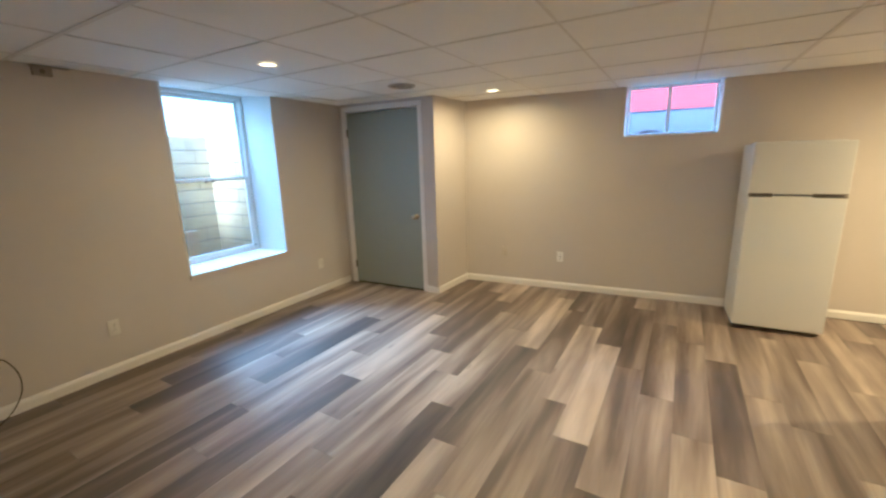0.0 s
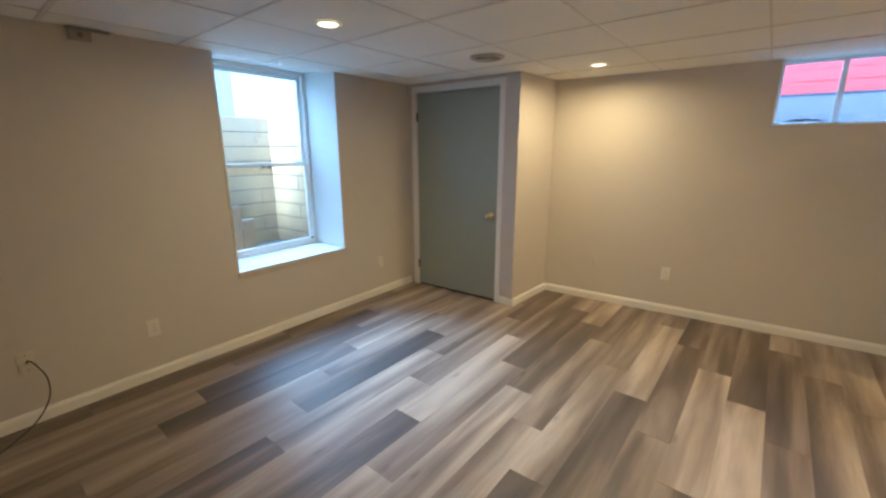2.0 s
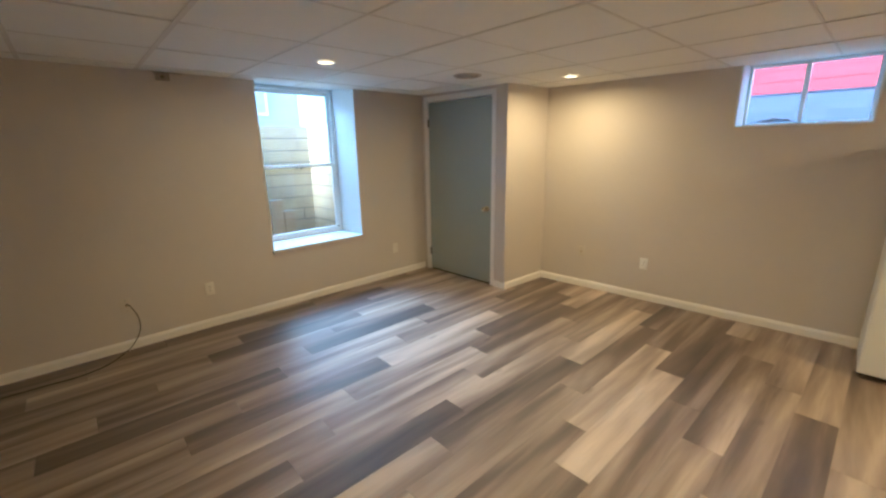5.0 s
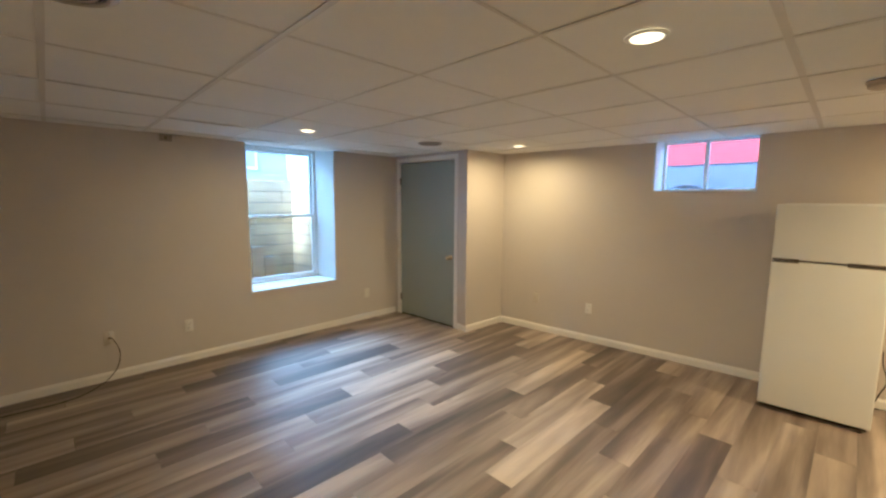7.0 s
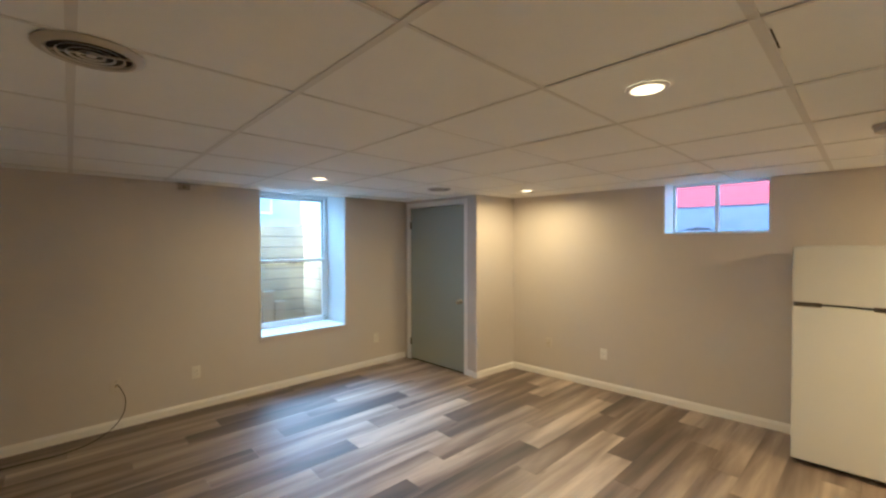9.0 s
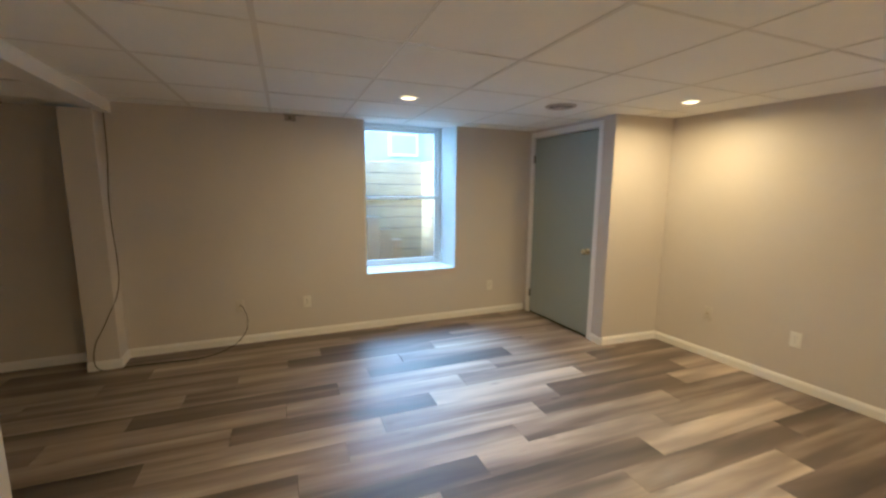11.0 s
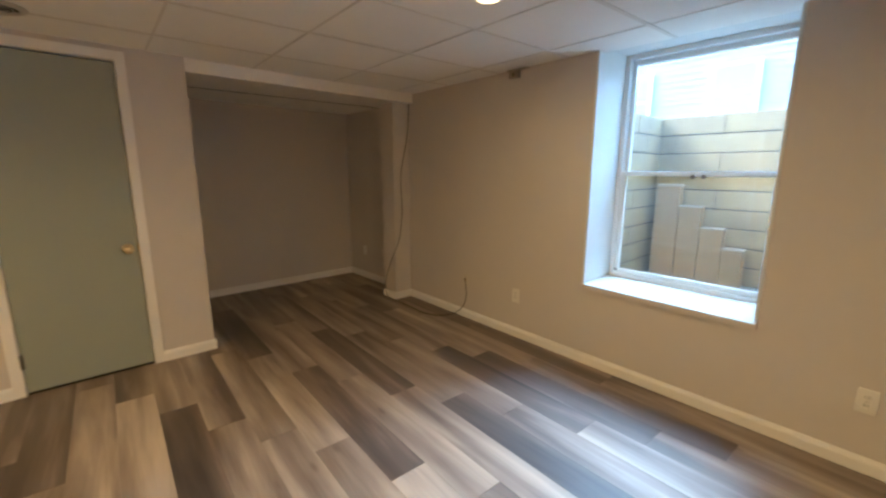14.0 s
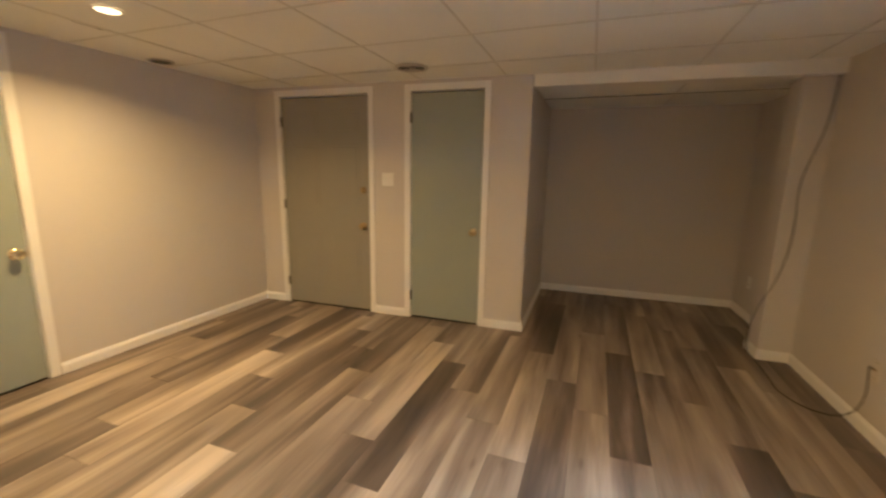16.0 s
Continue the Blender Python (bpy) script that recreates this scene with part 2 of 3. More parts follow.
def turned(bm, profile, axis="z", at=(0, 0, 0), n=28):
    """A lathed solid: profile of (radius, height) along an axis."""
    rings = []
    for r, h in profile:
        ring = []
        for i in range(n):
            a = 2 * math.pi * i / n
            c, s = r * math.cos(a), r * math.sin(a)
            p = {"z": (c, s, h), "y": (c, h, s), "x": (h, c, s)}[axis]
            ring.append(bm.verts.new((p[0] + at[0], p[1] + at[1], p[2] + at[2])))
        rings.append(ring)
    for a, b in zip(rings, rings[1:]):
        for i in range(n):
            bm.faces.new((a[i], a[(i + 1) % n], b[(i + 1) % n], b[i]))
    bm.faces.new(rings[0][::-1])
    bm.faces.new(rings[-1])
    bmesh.ops.recalc_face_normals(bm, faces=bm.faces[:])
    return bm


def mesh(name, bm, mat, smooth=False):
    bmesh.ops.recalc_face_normals(bm, faces=bm.faces[:])
    me = bpy.data.meshes.new(name)
    bm.to_mesh(me)
    bm.free()
    for m in mat if isinstance(mat, (list, tuple)) else [mat]:
        me.materials.append(m)
    if smooth:
        for p in me.polygons:
            p.use_smooth = True
        me.set_sharp_from_angle(angle=radians(35))
    return me


def part(name, bm, mat, parent, label="", smooth=False):
    ob = new(name, mesh(name, bm, mat, smooth))
    ob.parent = parent
    if label:
        ob["label"] = label
    return ob


def solid(name, bm, mat, label, category, kind="structure", group="", smooth=False):
    return tagged(new(name, mesh(name, bm, mat, smooth)), label, category, group, kind)


def thing(name, label, category, at=(0, 0, 0), group="", kind=""):
    ob = new(name)
    ob.matrix_world = pose(*at)
    ob.empty_display_size = 0.05
    return tagged(ob, label, category, group, kind)


B = bmesh.new
CEIL = 2.122


def west_x(y):
    """Inner face of the window wall, which leans like the floor's rows."""
    return -2.975 + 0.030 * (y - 2.8)



def north_y(x):
    """Inner face of the far wall, which drifts away to the east."""
    return 4.865 + 0.040 * (min(x, 1.845) + 1.6)


SY = 0.300           # face of the wall with the entry door
RET_A, RET_B = (-1.662, 4.215), (-1.598, north_y(-1.598))
E_A, E_B = (1.625, SY), (1.845, 4.92)


def east_x(y):
    return E_A[0] + (E_B[0] - E_A[0]) * (y - E_A[1]) / (E_B[1] - E_A[1])


# ---- structure ----
# window wall, with a deep opening up to the ceiling
WIN_S, WIN_N, WIN_Z0, WIN_Z1 = 2.302, 3.290, 0.556, 2.155
b = B()
for y0, y1, z0, z1 in ((0.227, WIN_S - 0.016, 0, 2.36), (WIN_N + 0.016, 4.34, 0, 2.36), (WIN_S - 0.016, WIN_N + 0.016, 0, WIN_Z0), (WIN_S - 0.016, WIN_N + 0.016, WIN_Z1 + 0.016, 2.36)):
    prism(b, [(-3.46, y0), (west_x(y0), y0), (west_x(y1), y1), (-3.46, y1)], z0, z1)
solid("wall_west", b, M_WALL, "greige painted wall with a deep window opening", "wall")

def ret_x(y):
    return RET_A[0] + (RET_B[0] - RET_A[0]) * (y - RET_A[1]) / (RET_B[1] - RET_A[1])


# closet front with its door opening, and the return to the far wall
D1_W, D1_E, DOOR_H = -2.826, -1.862, 2.036
b = B()
box(b, west_x(4.232) + 0.001, D1_W - 0.02, 4.232, 4.34, 0, 2.36)
prism(b, [(D1_E + 0.02, 4.225), RET_A, (ret_x(4.34), 4.34), (D1_E + 0.02, 4.34)], 0, 2.36)
box(b, D1_W - 0.02, D1_E + 0.02, 4.232, 4.34, DOOR_H + 0.02, 2.36)
solid("wall_closet", b, M_WALL, "greige painted closet front with a door opening", "wall")
b = prism(B(), [(ret_x(4.34), 4.34), (ret_x(4.34) - 0.1, 4.34), (-1.75, 5.28), (-1.60, 5.28), RET_B], 0, 2.36)
solid("wall_return", b, M_WALL, "greige painted return wall of the closet", "wall")

# far wall with the small high window
SW_W, SW_E, SW_Z0, SW_Z1 = 0.108, 0.900, 1.662, 2.150


def north_piece(bm, x0, x1, z0, z1):
    prism(bm, [(x0, north_y(x0)), (x1, north_y(x1)), (x1, 5.28), (x0, 5.28)], z0, z1)


b = B()
north_piece(b, -1.60, SW_W - 0.012, 0, 2.36)
north_piece(b, SW_W - 0.012, SW_E + 0.012, 0, SW_Z0 - 0.012)
north_piece(b, SW_W - 0.012, SW_E + 0.012, SW_Z1 + 0.012, 2.36)
north_piece(b, SW_E + 0.012, 1.845, 0, 2.36)
north_piece(b, 1.845, 4.82, 0, 2.36)
solid("wall_north", b, M_WALL, "greige painted wall with a small high window", "wall")

# east wall with a door
D4_S, D4_N, NOOK_S, NOOK_E = 2.180, 2.980, 3.300, 4.700
b = B()


def east_piece(bm, y0, y1, z0, z1):
    prism(bm, [(east_x(y0), y0), (east_x(y0) + 0.12, y0), (east_x(y1) + 0.12, y1), (east_x(y1), y1)], z0, z1)


east_piece(b, SY - 0.12, D4_S - 0.02, 0, 2.36)
east_piece(b, D4_N + 0.02, NOOK_S, 0, 2.36)
east_piece(b, D4_S - 0.02, D4_N + 0.02, DOOR_H + 0.02, 2.36)
solid("wall_east", b, M_WALL, "greige painted wall with a closed door", "wall")

# the room runs on to the east beside the refrigerator
b = box(B(), east_x(NOOK_S) + 0.121, NOOK_E + 0.12, NOOK_S - 0.12, NOOK_S, 0, 2.36)
solid("wall_nook_south", b, M_WALL, "greige painted wall of the side space", "wall")
b = box(B(), NOOK_E, NOOK_E + 0.12, NOOK_S + 0.001, north_y(1.845) - 0.001, 0, 2.36)
solid("wall_nook_east", b, M_WALL, "greige painted end wall of the side space", "wall")

# south wall with the entry and closet doors, ending at the alcove
D2_W, D2_E, D3_W, D3_E, STUB = -0.676, -0.028, 0.388, 1.330, -1.063
b = B()
box(b, STUB, D2_W - 0.02, SY - 0.12, SY, 0, 2.36)
box(b, D2_E + 0.02, D3_W - 0.02, SY - 0.12, SY, 0, 2.36)
box(b, D3_E + 0.02, 1.622, SY - 0.12, SY, 0, 2.36)
box(b, D2_W - 0.02, D2_E + 0.02, SY - 0.12, SY, DOOR_H + 0.02, 2.36)
box(b, D3_W - 0.02, D3_E + 0.02, SY - 0.12, SY, DOOR_H + 0.02, 2.36)
solid("wall_south", b, M_WALL, "greige painted wall with two grey doors", "wall")

# alcove
ALC_W, ALC_S, ALC_CEIL, ALC_E = -3.10, -1.150, 2.062, -1.118
b = B()
prism(b, [(STUB, SY - 0.12), (ALC_E, ALC_S - 0.12), (STUB + 0.10, ALC_S - 0.12), (STUB + 0.10, SY - 0.12)], 0, 2.36)
solid("wall_alcove_east", b, M_WALL, "greige painted side wall of the alcove", "wall")
b = box(B(), ALC_W - 0.12, ALC_E + 0.04, ALC_S - 0.11, ALC_S, 0, 2.355)
solid("wall_alcove_south", b, M_WALL, "greige painted back wall of the alcove", "wall")
b = box(B(), -3.46, ALC_W, ALC_S, 0.010, 0, 2.36)
solid("wall_alcove_west", b, M_WALL, "greige painted side wall of the alcove", "wall")
b = box(B(), -3.46, -2.845, 0.012, 0.225, 0, ALC_CEIL - 0.03, 0.004)
solid("pillar", b, M_WALL, "greige painted post at the alcove opening", "pillar")
b = box(B(), -3.46, STUB - 0.002, 0.150, 0.285, ALC_CEIL - 0.028, CEIL + 0.10, 0.003)
solid("beam", b, M_TRIM, "white boxed header over the alcove opening", "beam")

# ceiling: boards lying in a grid of tees that stands a little askew to the walls
SKEW_X, SKEW_Y = 0.035, 0.055


def askew(u, v):
    x = (u + SKEW_X * v) / (1 + SKEW_X * SKEW_Y)
    return x, v - SKEW_Y * x


def ceiling(name, x0, x1, y0, y1, z, us, vs, wide, label, gap=None):
    """Boards and tees between grid lines us and vs, cut off at the room's edges; wide lines are main tees."""
    bm = B()

    def strip(a0, a1, c0, c1, zz0, zz1, mi):
        n = len(bm.faces)
        box(bm, a0, a1, c0, c1, zz0, zz1)
        bm.faces.ensure_lookup_table()
        for f in bm.faces[n:]:
            f.material_index = mi
    rnd = random.Random(11)
    for i in range(len(us) - 1):
        for j in range(len(vs) - 1):
            k = 0.003 if rnd.random() < 0.22 else 0.0016
            dx, dy, dz = rnd.uniform(-k, k), rnd.uniform(-k, k), (0.002 if rnd.random() < 0.25 else 0.0)
            strip(us[i] + 0.0045 + dx, us[i + 1] - 0.0045 + dx, vs[j] + 0.0045 + dy, vs[j + 1] - 0.0045 + dy, z + 0.0022 + dz, z + 0.018 + dz, 0)
    for v in vs[1:-1]:
        w = 0.012 if v in wide else 0.0065
        strip(us[0], us[-1], v - w, v + w, z - 0.0012, z + 0.0015, 1)
    for u in us[1:-1]:
        w = 0.013 if u in wide else 0.0065
        for j in range(len(vs) - 1):
            strip(u - w, u + w, vs[j] + 0.007, vs[j + 1] - 0.007, z - 0.0006, z + 0.002, 1)
    # no real opening: a dark strip under the boards stands for a shaded slit
    if gap:
        strip(*gap, z - 0.0016, z - 0.0011, 2)
    for v in bm.verts:
        v.co.x, v.co.y = askew(v.co.x, v.co.y)
    for co, no in (((x0, 0, 0), (-1, 0, 0)), ((x1, 0, 0), (1, 0, 0)), ((0, y0, 0), (0, -1, 0)), ((0, y1, 0), (0, 1, 0))):
        bmesh.ops.bisect_plane(bm, geom=bm.verts[:] + bm.edges[:] + bm.faces[:], plane_co=co, plane_no=no, clear_outer=True)
    strip(x0, x1, y0, y1, z + 0.06, z + 0.2, 2)
    return solid(name, bm, [M_TILE, M_TEE, M_VOID], label, "ceiling")


GU = [-3.46, -2.830, -2.195, -1.525, -0.860, -0.140, 0.500, 1.110, 1.740, 2.360, 2.980, 3.600, 4.220, 4.840]
GV = [-0.55, 0.065, 0.680, 1.290, 1.920, 2.550, 3.170, 3.800, 4.420, 5.05, 5.7]
ceiling("ceiling", west_x(0.2) - 0.02, 1.88, 0.280, 4.95, CEIL, GU, GV, (1.110, 0.680, 1.290, 2.550), "white suspended ceiling of square boards in a metal grid", (1.128, 1.1325, 2.00, 2.15))
ceiling("ceiling_nook", 1.8805, NOOK_E + 0.02, NOOK_S - 0.02, 4.95, CEIL, GU[7:], GV[5:], (3.170,), "white suspended ceiling of the side space")
ceiling("ceiling_alcove", ALC_W - 0.02, STUB + 0.02, ALC_S - 0.02, 0.152, ALC_CEIL, [-3.5, -2.19, -0.9], [-1.9, -0.55, 0.62], (), "low white suspended ceiling of the alcove")
b = box(B(), -3.46, 4.82, -1.4, 5.28, 2.365, 2.55)
solid("roof_slab", b, M_VOID, "floor slab of the storey above", "slab")

# baseboards, casings
def run(name, pts, label="white painted baseboard", side=1):
    """A baseboard along a line of plan points, its room side to the left of the way."""
    root = thing(name, label, "baseboard", kind="structure")
    for (ax, ay), (bx, by) in zip(pts, pts[1:]):
        d = Vector((bx - ax, by - ay, 0))
        u = d.normalized()
        n = Vector((-u.y, u.x, 0))
        prof = ((0.0, 0.0), (0.014, 0.0), (0.014, 0.052), (0.011, 0.063), (0.007, 0.068), (0.005, 0.075), (0.0, 0.077))
        bm = B()
        ends = []
        for ox, oy in ((ax, ay), (bx, by)):
            ends.append([bm.verts.new((ox + n.x * (p + 0.001), oy + n.y * (p + 0.001), h + 0.001)) for p, h in prof])
        k = len(prof)
        for i in range(k):
            bm.faces.new((ends[0][i], ends[1][i], ends[1][(i + 1) % k], ends[0][(i + 1) % k]))
        bm.faces.new(ends[0][::-1]), bm.faces.new(ends[1])
        part("board", bm, M_TRIM, root)
    return root


CW = 0.058
run("baseboard_west", [(west_x(4.212), 4.212), (west_x(0.24), 0.24)])
run("baseboard_closet", [(RET_A[0] + 0.014, 4.225), (D1_E + CW, 4.225)])
run("baseboard_return", [RET_B, RET_A])
run("baseboard_north", [(NOOK_E, north_y(1.845)), (1.845, north_y(1.845)), RET_B])
run("baseboard_east", [(east_x(SY), SY), (east_x(D4_S - CW - 0.003), D4_S - CW - 0.003)])
run("baseboard_east_far", [(east_x(D4_N + CW), D4_N + CW), (east_x(NOOK_S), NOOK_S)])
run("baseboard_south", [(D3_E + CW, SY), (E_A[0], SY)])
run("baseboard_between_doors", [(D2_E + CW, SY), (D3_W - CW, SY)])
run("baseboard_stub", [(STUB - 0.014, SY), (D2_W - CW, SY)])
run("baseboard_alcove", [(STUB - 0.0005, SY - 0.002), (ALC_E + 0.004, ALC_S), (ALC_W, ALC_S), (ALC_W, 0.010)][::-1])
run("baseboard_pillar_front", [(-2.845, 0.239), (-2.845, 0.012)])
run("baseboard_pillar", [(west_x(0.225) + 0.001, 0.225), (-2.8455, 0.225)])


def door(name, width, label, knob, mat, panels=False, hinges=(0.23, 1.02, 1.81), deadbolt=False, knob_mat=None, knob_z=0.85):
    """A hung door with casing in its own axes: x along the wall, room side towards -y, floor at 0."""
    root = thing(name, label, "door", kind="structure")
    bm = box(B(), 0.003, width - 0.003, 0.006, 0.044, 0.016, DOOR_H - 0.012, 0.0015)
    slab = part("slab", bm, mat, root)
    if panels:
        for cx in (0.27, 0.73):
            for z0, z1 in ((0.20, 0.74), (1.00, 1.60), (1.69, 1.90)):
                w = width * 0.165
                x = width * cx
                bm = B()
                box(bm, x - w, x + w, 0.0020, 0.0062, z0, z1, 0.002)
                box(bm, x - w + 0.03, x + w - 0.03, -0.0030, 0.0022, z0 + 0.03, z1 - 0.03, 0.0025)
                part("raised_panel", bm, mat, slab)
    for x0, x1, z0, z1, nm in ((-CW, -0.004, 0.001, DOOR_H + CW, "casing_side"), (width + 0.004, width + CW, 0.001, DOOR_H + CW, "casing_side"), (-0.0035, width + 0.0035, DOOR_H + 0.004, DOOR_H + CW, "casing_head")):
        part(nm, box(B(), x0, x1, -0.013, 0.0, z0, z1, 0.003, 2), M_TRIM, root, "white painted casing")
    for x0, x1, z1, nm in ((-0.019, 0.0, DOOR_H + 0.018, "jamb"), (width, width + 0.019, DOOR_H + 0.018, "jamb")):
        part(nm, box(B(), x0, x1, 0.002, 0.11, 0, z1), M_TRIM, root, "white painted jamb")
    part("head_jamb", box(B(), 0.0, width, 0.002, 0.11, DOOR_H, DOOR_H + 0.018), M_TRIM, root, "white painted jamb")
    part("stop", box(B(), 0.0, 0.014, 0.046, 0.058, 0.0, DOOR_H), M_TRIM, root, "white door stop")
    part("stop", box(B(), width - 0.014, width, 0.046, 0.058, 0.0, DOOR_H), M_TRIM, root, "white door stop")
    part("stop", box(B(), 0.0145, width - 0.0145, 0.074, 0.086, DOOR_H - 0.012, DOOR_H), M_TRIM, root, "white door stop")
    # near-black board and floor strip put in for the shade in the slab's gaps
    part("back_board", box(B(), -0.02, width + 0.02, 0.112, 0.118, 0.0, DOOR_H + 0.02), M_SLOT, root, "near-black board for the shade behind the door")
    part("gap_strip", box(B(), 0.0, width, 0.01, 0.10, 0.0008, 0.006), M_SLOT, root, "near-black strip in the gap under the door")
    kx = width - 0.062 if knob == "far" else 0.062
    hx = 0.0 if knob == "far" else width
    for z in hinges:
        bm = turned(B(), [(0.0065, -0.045), (0.0065, 0.045)], "z", (hx, -0.004, z), 10)
        box(bm, hx - 0.012, hx + 0.012, -0.001, 0.004, z - 0.044, z + 0.044)
        part("hinge", bm, M_STEEL, root, "dull metal butt hinge", True)
    km = knob_mat or M_BRASS
    k = 0.72 if deadbolt else 1.0
    prof = [(0.032, 0.005), (0.033, 0.0), (0.028, -0.006), (0.014, -0.011), (0.012, -0.026), (0.021, -0.033), (0.029, -0.043), (0.030, -0.053), (0.025, -0.061), (0.016, -0.064), (0.012, -0.061), (0.004, -0.062)]
    bm = turned(B(), [(r, h * k) for r, h in prof], "y", (kx, 0.0, knob_z), 24)
    part("knob", bm, km, slab, "round brass knob", True)
    part("latch_plate", box(B(), (width - 0.006) if knob == "far" else 0.0005, (width - 0.0005) if knob == "far" else 0.006, 0.004, 0.03, knob_z - 0.03, knob_z + 0.03), km, root, "brass strike plate")
    if deadbolt:
        bm = turned(B(), [(0.030, 0.005), (0.031, 0.0), (0.026, -0.010), (0.022, -0.014), (0.020, -0.015)], "y", (kx, 0.0, knob_z + 0.335), 24)
        box(bm, kx - 0.006, kx + 0.006, -0.032, -0.012, knob_z + 0.315, knob_z + 0.355, 0.002)
        part("deadbolt", bm, km, slab, "dull brass thumb-turn deadbolt", True)
    return root


d = door("door_1", D1_E - D1_W, "closed grey-green flush closet door with brass knob", "far", M_DOOR, hinges=(0.24, 1.80), knob_z=0.865)
d.matrix_world = pose(D1_W, 4.230, 0)
d = door("door_2", D2_E - D2_W, "closed narrow grey-green flush door with brass knob", "far", M_DOOR, hinges=(0.22, 1.82), knob_z=0.848)
d.matrix_world = pose(D2_E, SY, 0, 0, 0, 180)
d = door("door_3", D3_E - D3_W, "closed warm grey panelled entry door with deadbolt", "far", M_ENTRY, True, deadbolt=True, knob_mat=M_BRONZE, knob_z=0.845)
d.matrix_world = pose(D3_E, SY, 0, 0, 0, 180)
d = door("door_4", D4_N - D4_S, "closed grey-green flush door with brass knob", "far", M_DOOR, hinges=(0.22, 1.82), knob_z=0.835)
d.matrix_world = pose(east_x(D4_N), D4_N, 0, 0, 0, -90 - math.degrees(math.atan2(E_B[0] - E_A[0], E_B[1] - E_A[1])))

# ---- window in the deep opening ----
win = thing("window_1", "white double-hung window in a deep white reveal", "window", kind="structure")
part("jamb_board", box(B(), -3.455, west_x(WIN_S) + 0.002, WIN_S - 0.015, WIN_S, WIN_Z0 + 0.03, WIN_Z1, 0.001), M_REVEAL, win)
part("jamb_board", box(B(), -3.455, west_x(WIN_N) + 0.002, WIN_N, WIN_N + 0.015, WIN_Z0 + 0.03, WIN_Z1, 0.001), M_REVEAL, win)
part("head_board", prism(B(), [(-3.455, WIN_S), (west_x(WIN_S), WIN_S), (west_x(WIN_N), WIN_N), (-3.455, WIN_N)], WIN_Z1, WIN_Z1 + 0.015), M_REVEAL, win)
part("window_sill", prism(B(), [(-3.455, WIN_S - 0.014), (west_x(WIN_S) - 0.001, WIN_S - 0.014), (west_x(WIN_N) - 0.001, WIN_N + 0.014), (-3.455, WIN_N + 0.014)], WIN_Z0 + 0.001, WIN_Z0 + 0.029), M_REVEAL, win, "white painted deep sill")
part("sill_nosing", prism(B(), [(west_x(WIN_S) - 0.0005, WIN_S - 0.016), (west_x(WIN_S) + 0.018, WIN_S - 0.016), (west_x(WIN_N) + 0.018, WIN_N + 0.014), (west_x(WIN_N) - 0.0005, WIN_N + 0.014)], WIN_Z0 - 0.004, WIN_Z0 + 0.030), M_WALL, win, "wall-coloured sill nosing")
FX = -3.365
ws, wnn, wz0, wz1 = WIN_S + 0.001, WIN_N - 0.001, WIN_Z0 + 0.030, WIN_Z1 - 0.001
bm = B()
box(bm, FX - 0.075, FX, ws, ws + 0.034, wz0, wz1, 0.003)
box(bm, FX - 0.075, FX, wnn - 0.034, wnn, wz0, wz1, 0.003)
box(bm, FX - 0.075, FX, ws + 0.0345, wnn - 0.0345, wz1 - 0.034, wz1, 0.003)
box(bm, FX - 0.075, FX, ws + 0.0345, wnn - 0.0345, wz0, wz0 + 0.030, 0.003)
part("window_frame", bm, M_VINYL, win)
MEET = 1.352


def sash(name, x0, x1, z0, z1, low, high):
    bm = B()
    y0, y1 = ws + 0.036, wnn - 0.036
    box(bm, x0, x1, y0, y0 + 0.030, z0, z1, 0.003)
    box(bm, x0, x1, y1 - 0.030, y1, z0, z1, 0.003)
    box(bm, x0, x1, y0 + 0.0305, y1 - 0.0305, z0, z0 + low, 0.003)
    box(bm, x0, x1, y0 + 0.0305, y1 - 0.0305, z1 - high, z1, 0.003)
    s = part(name, bm, M_VINYL, win)
    xm = 0.5 * (x0 + x1)
    g = part("pane", box(B(), xm - 0.002, xm + 0.002, y0 + 0.029, y1 - 0.029, z0 + low - 0.001, z1 - high + 0.001), M_HAZY, s, "slightly hazy glass pane")
    g.visible_shadow = False
    return s


low = sash("lower_sash", FX - 0.034, FX - 0.006, wz0 + 0.031, MEET + 0.016, 0.034, 0.028)
sash("upper_sash", FX - 0.070, FX - 0.040, MEET - 0.016, wz1 - 0.035, 0.030, 0.034)
for y in (2.800, 2.862):
    bm = box(B(), FX - 0.018, FX + 0.006, y - 0.012, y + 0.012, MEET - 0.030, MEET - 0.004, 0.003)
    part("sash_catch", bm, M_GASKET, low, "dark sash catch")
for y in (ws + 0.045, wnn - 0.05):
    part("tilt_latch", box(B(), FX - 0.022, FX + 0.004, y - 0.012, y + 0.012, wz0 + 0.05, wz0 + 0.062, 0.002), M_GASKET, low, "dark tilt latch")

# ---- small high window ----
sw = thing("window_2", "white sliding basement window high in the wall", "window", kind="structure")
SYF = 5.215
part("jamb_board", box(B(), SW_W - 0.011, SW_W, north_y(SW_W) - 0.002, 5.27, SW_Z0, SW_Z1), M_REVEAL, sw)
part("jamb_board", box(B(), SW_E, SW_E + 0.011, north_y(SW_E) - 0.002, 5.27, SW_Z0, SW_Z1), M_REVEAL, sw)
part("head_board", box(B(), SW_W, SW_E, north_y(SW_E) - 0.002, 5.27, SW_Z1, SW_Z1 + 0.011), M_REVEAL, sw)
part("window_sill", prism(B(), [(SW_W - 0.011, north_y(SW_W) - 0.004), (SW_E + 0.011, north_y(SW_E) - 0.004), (SW_E + 0.011, 5.27), (SW_W - 0.011, 5.27)], SW_Z0 - 0.011, SW_Z0), M_REVEAL, sw, "white painted sill")
bm = B()
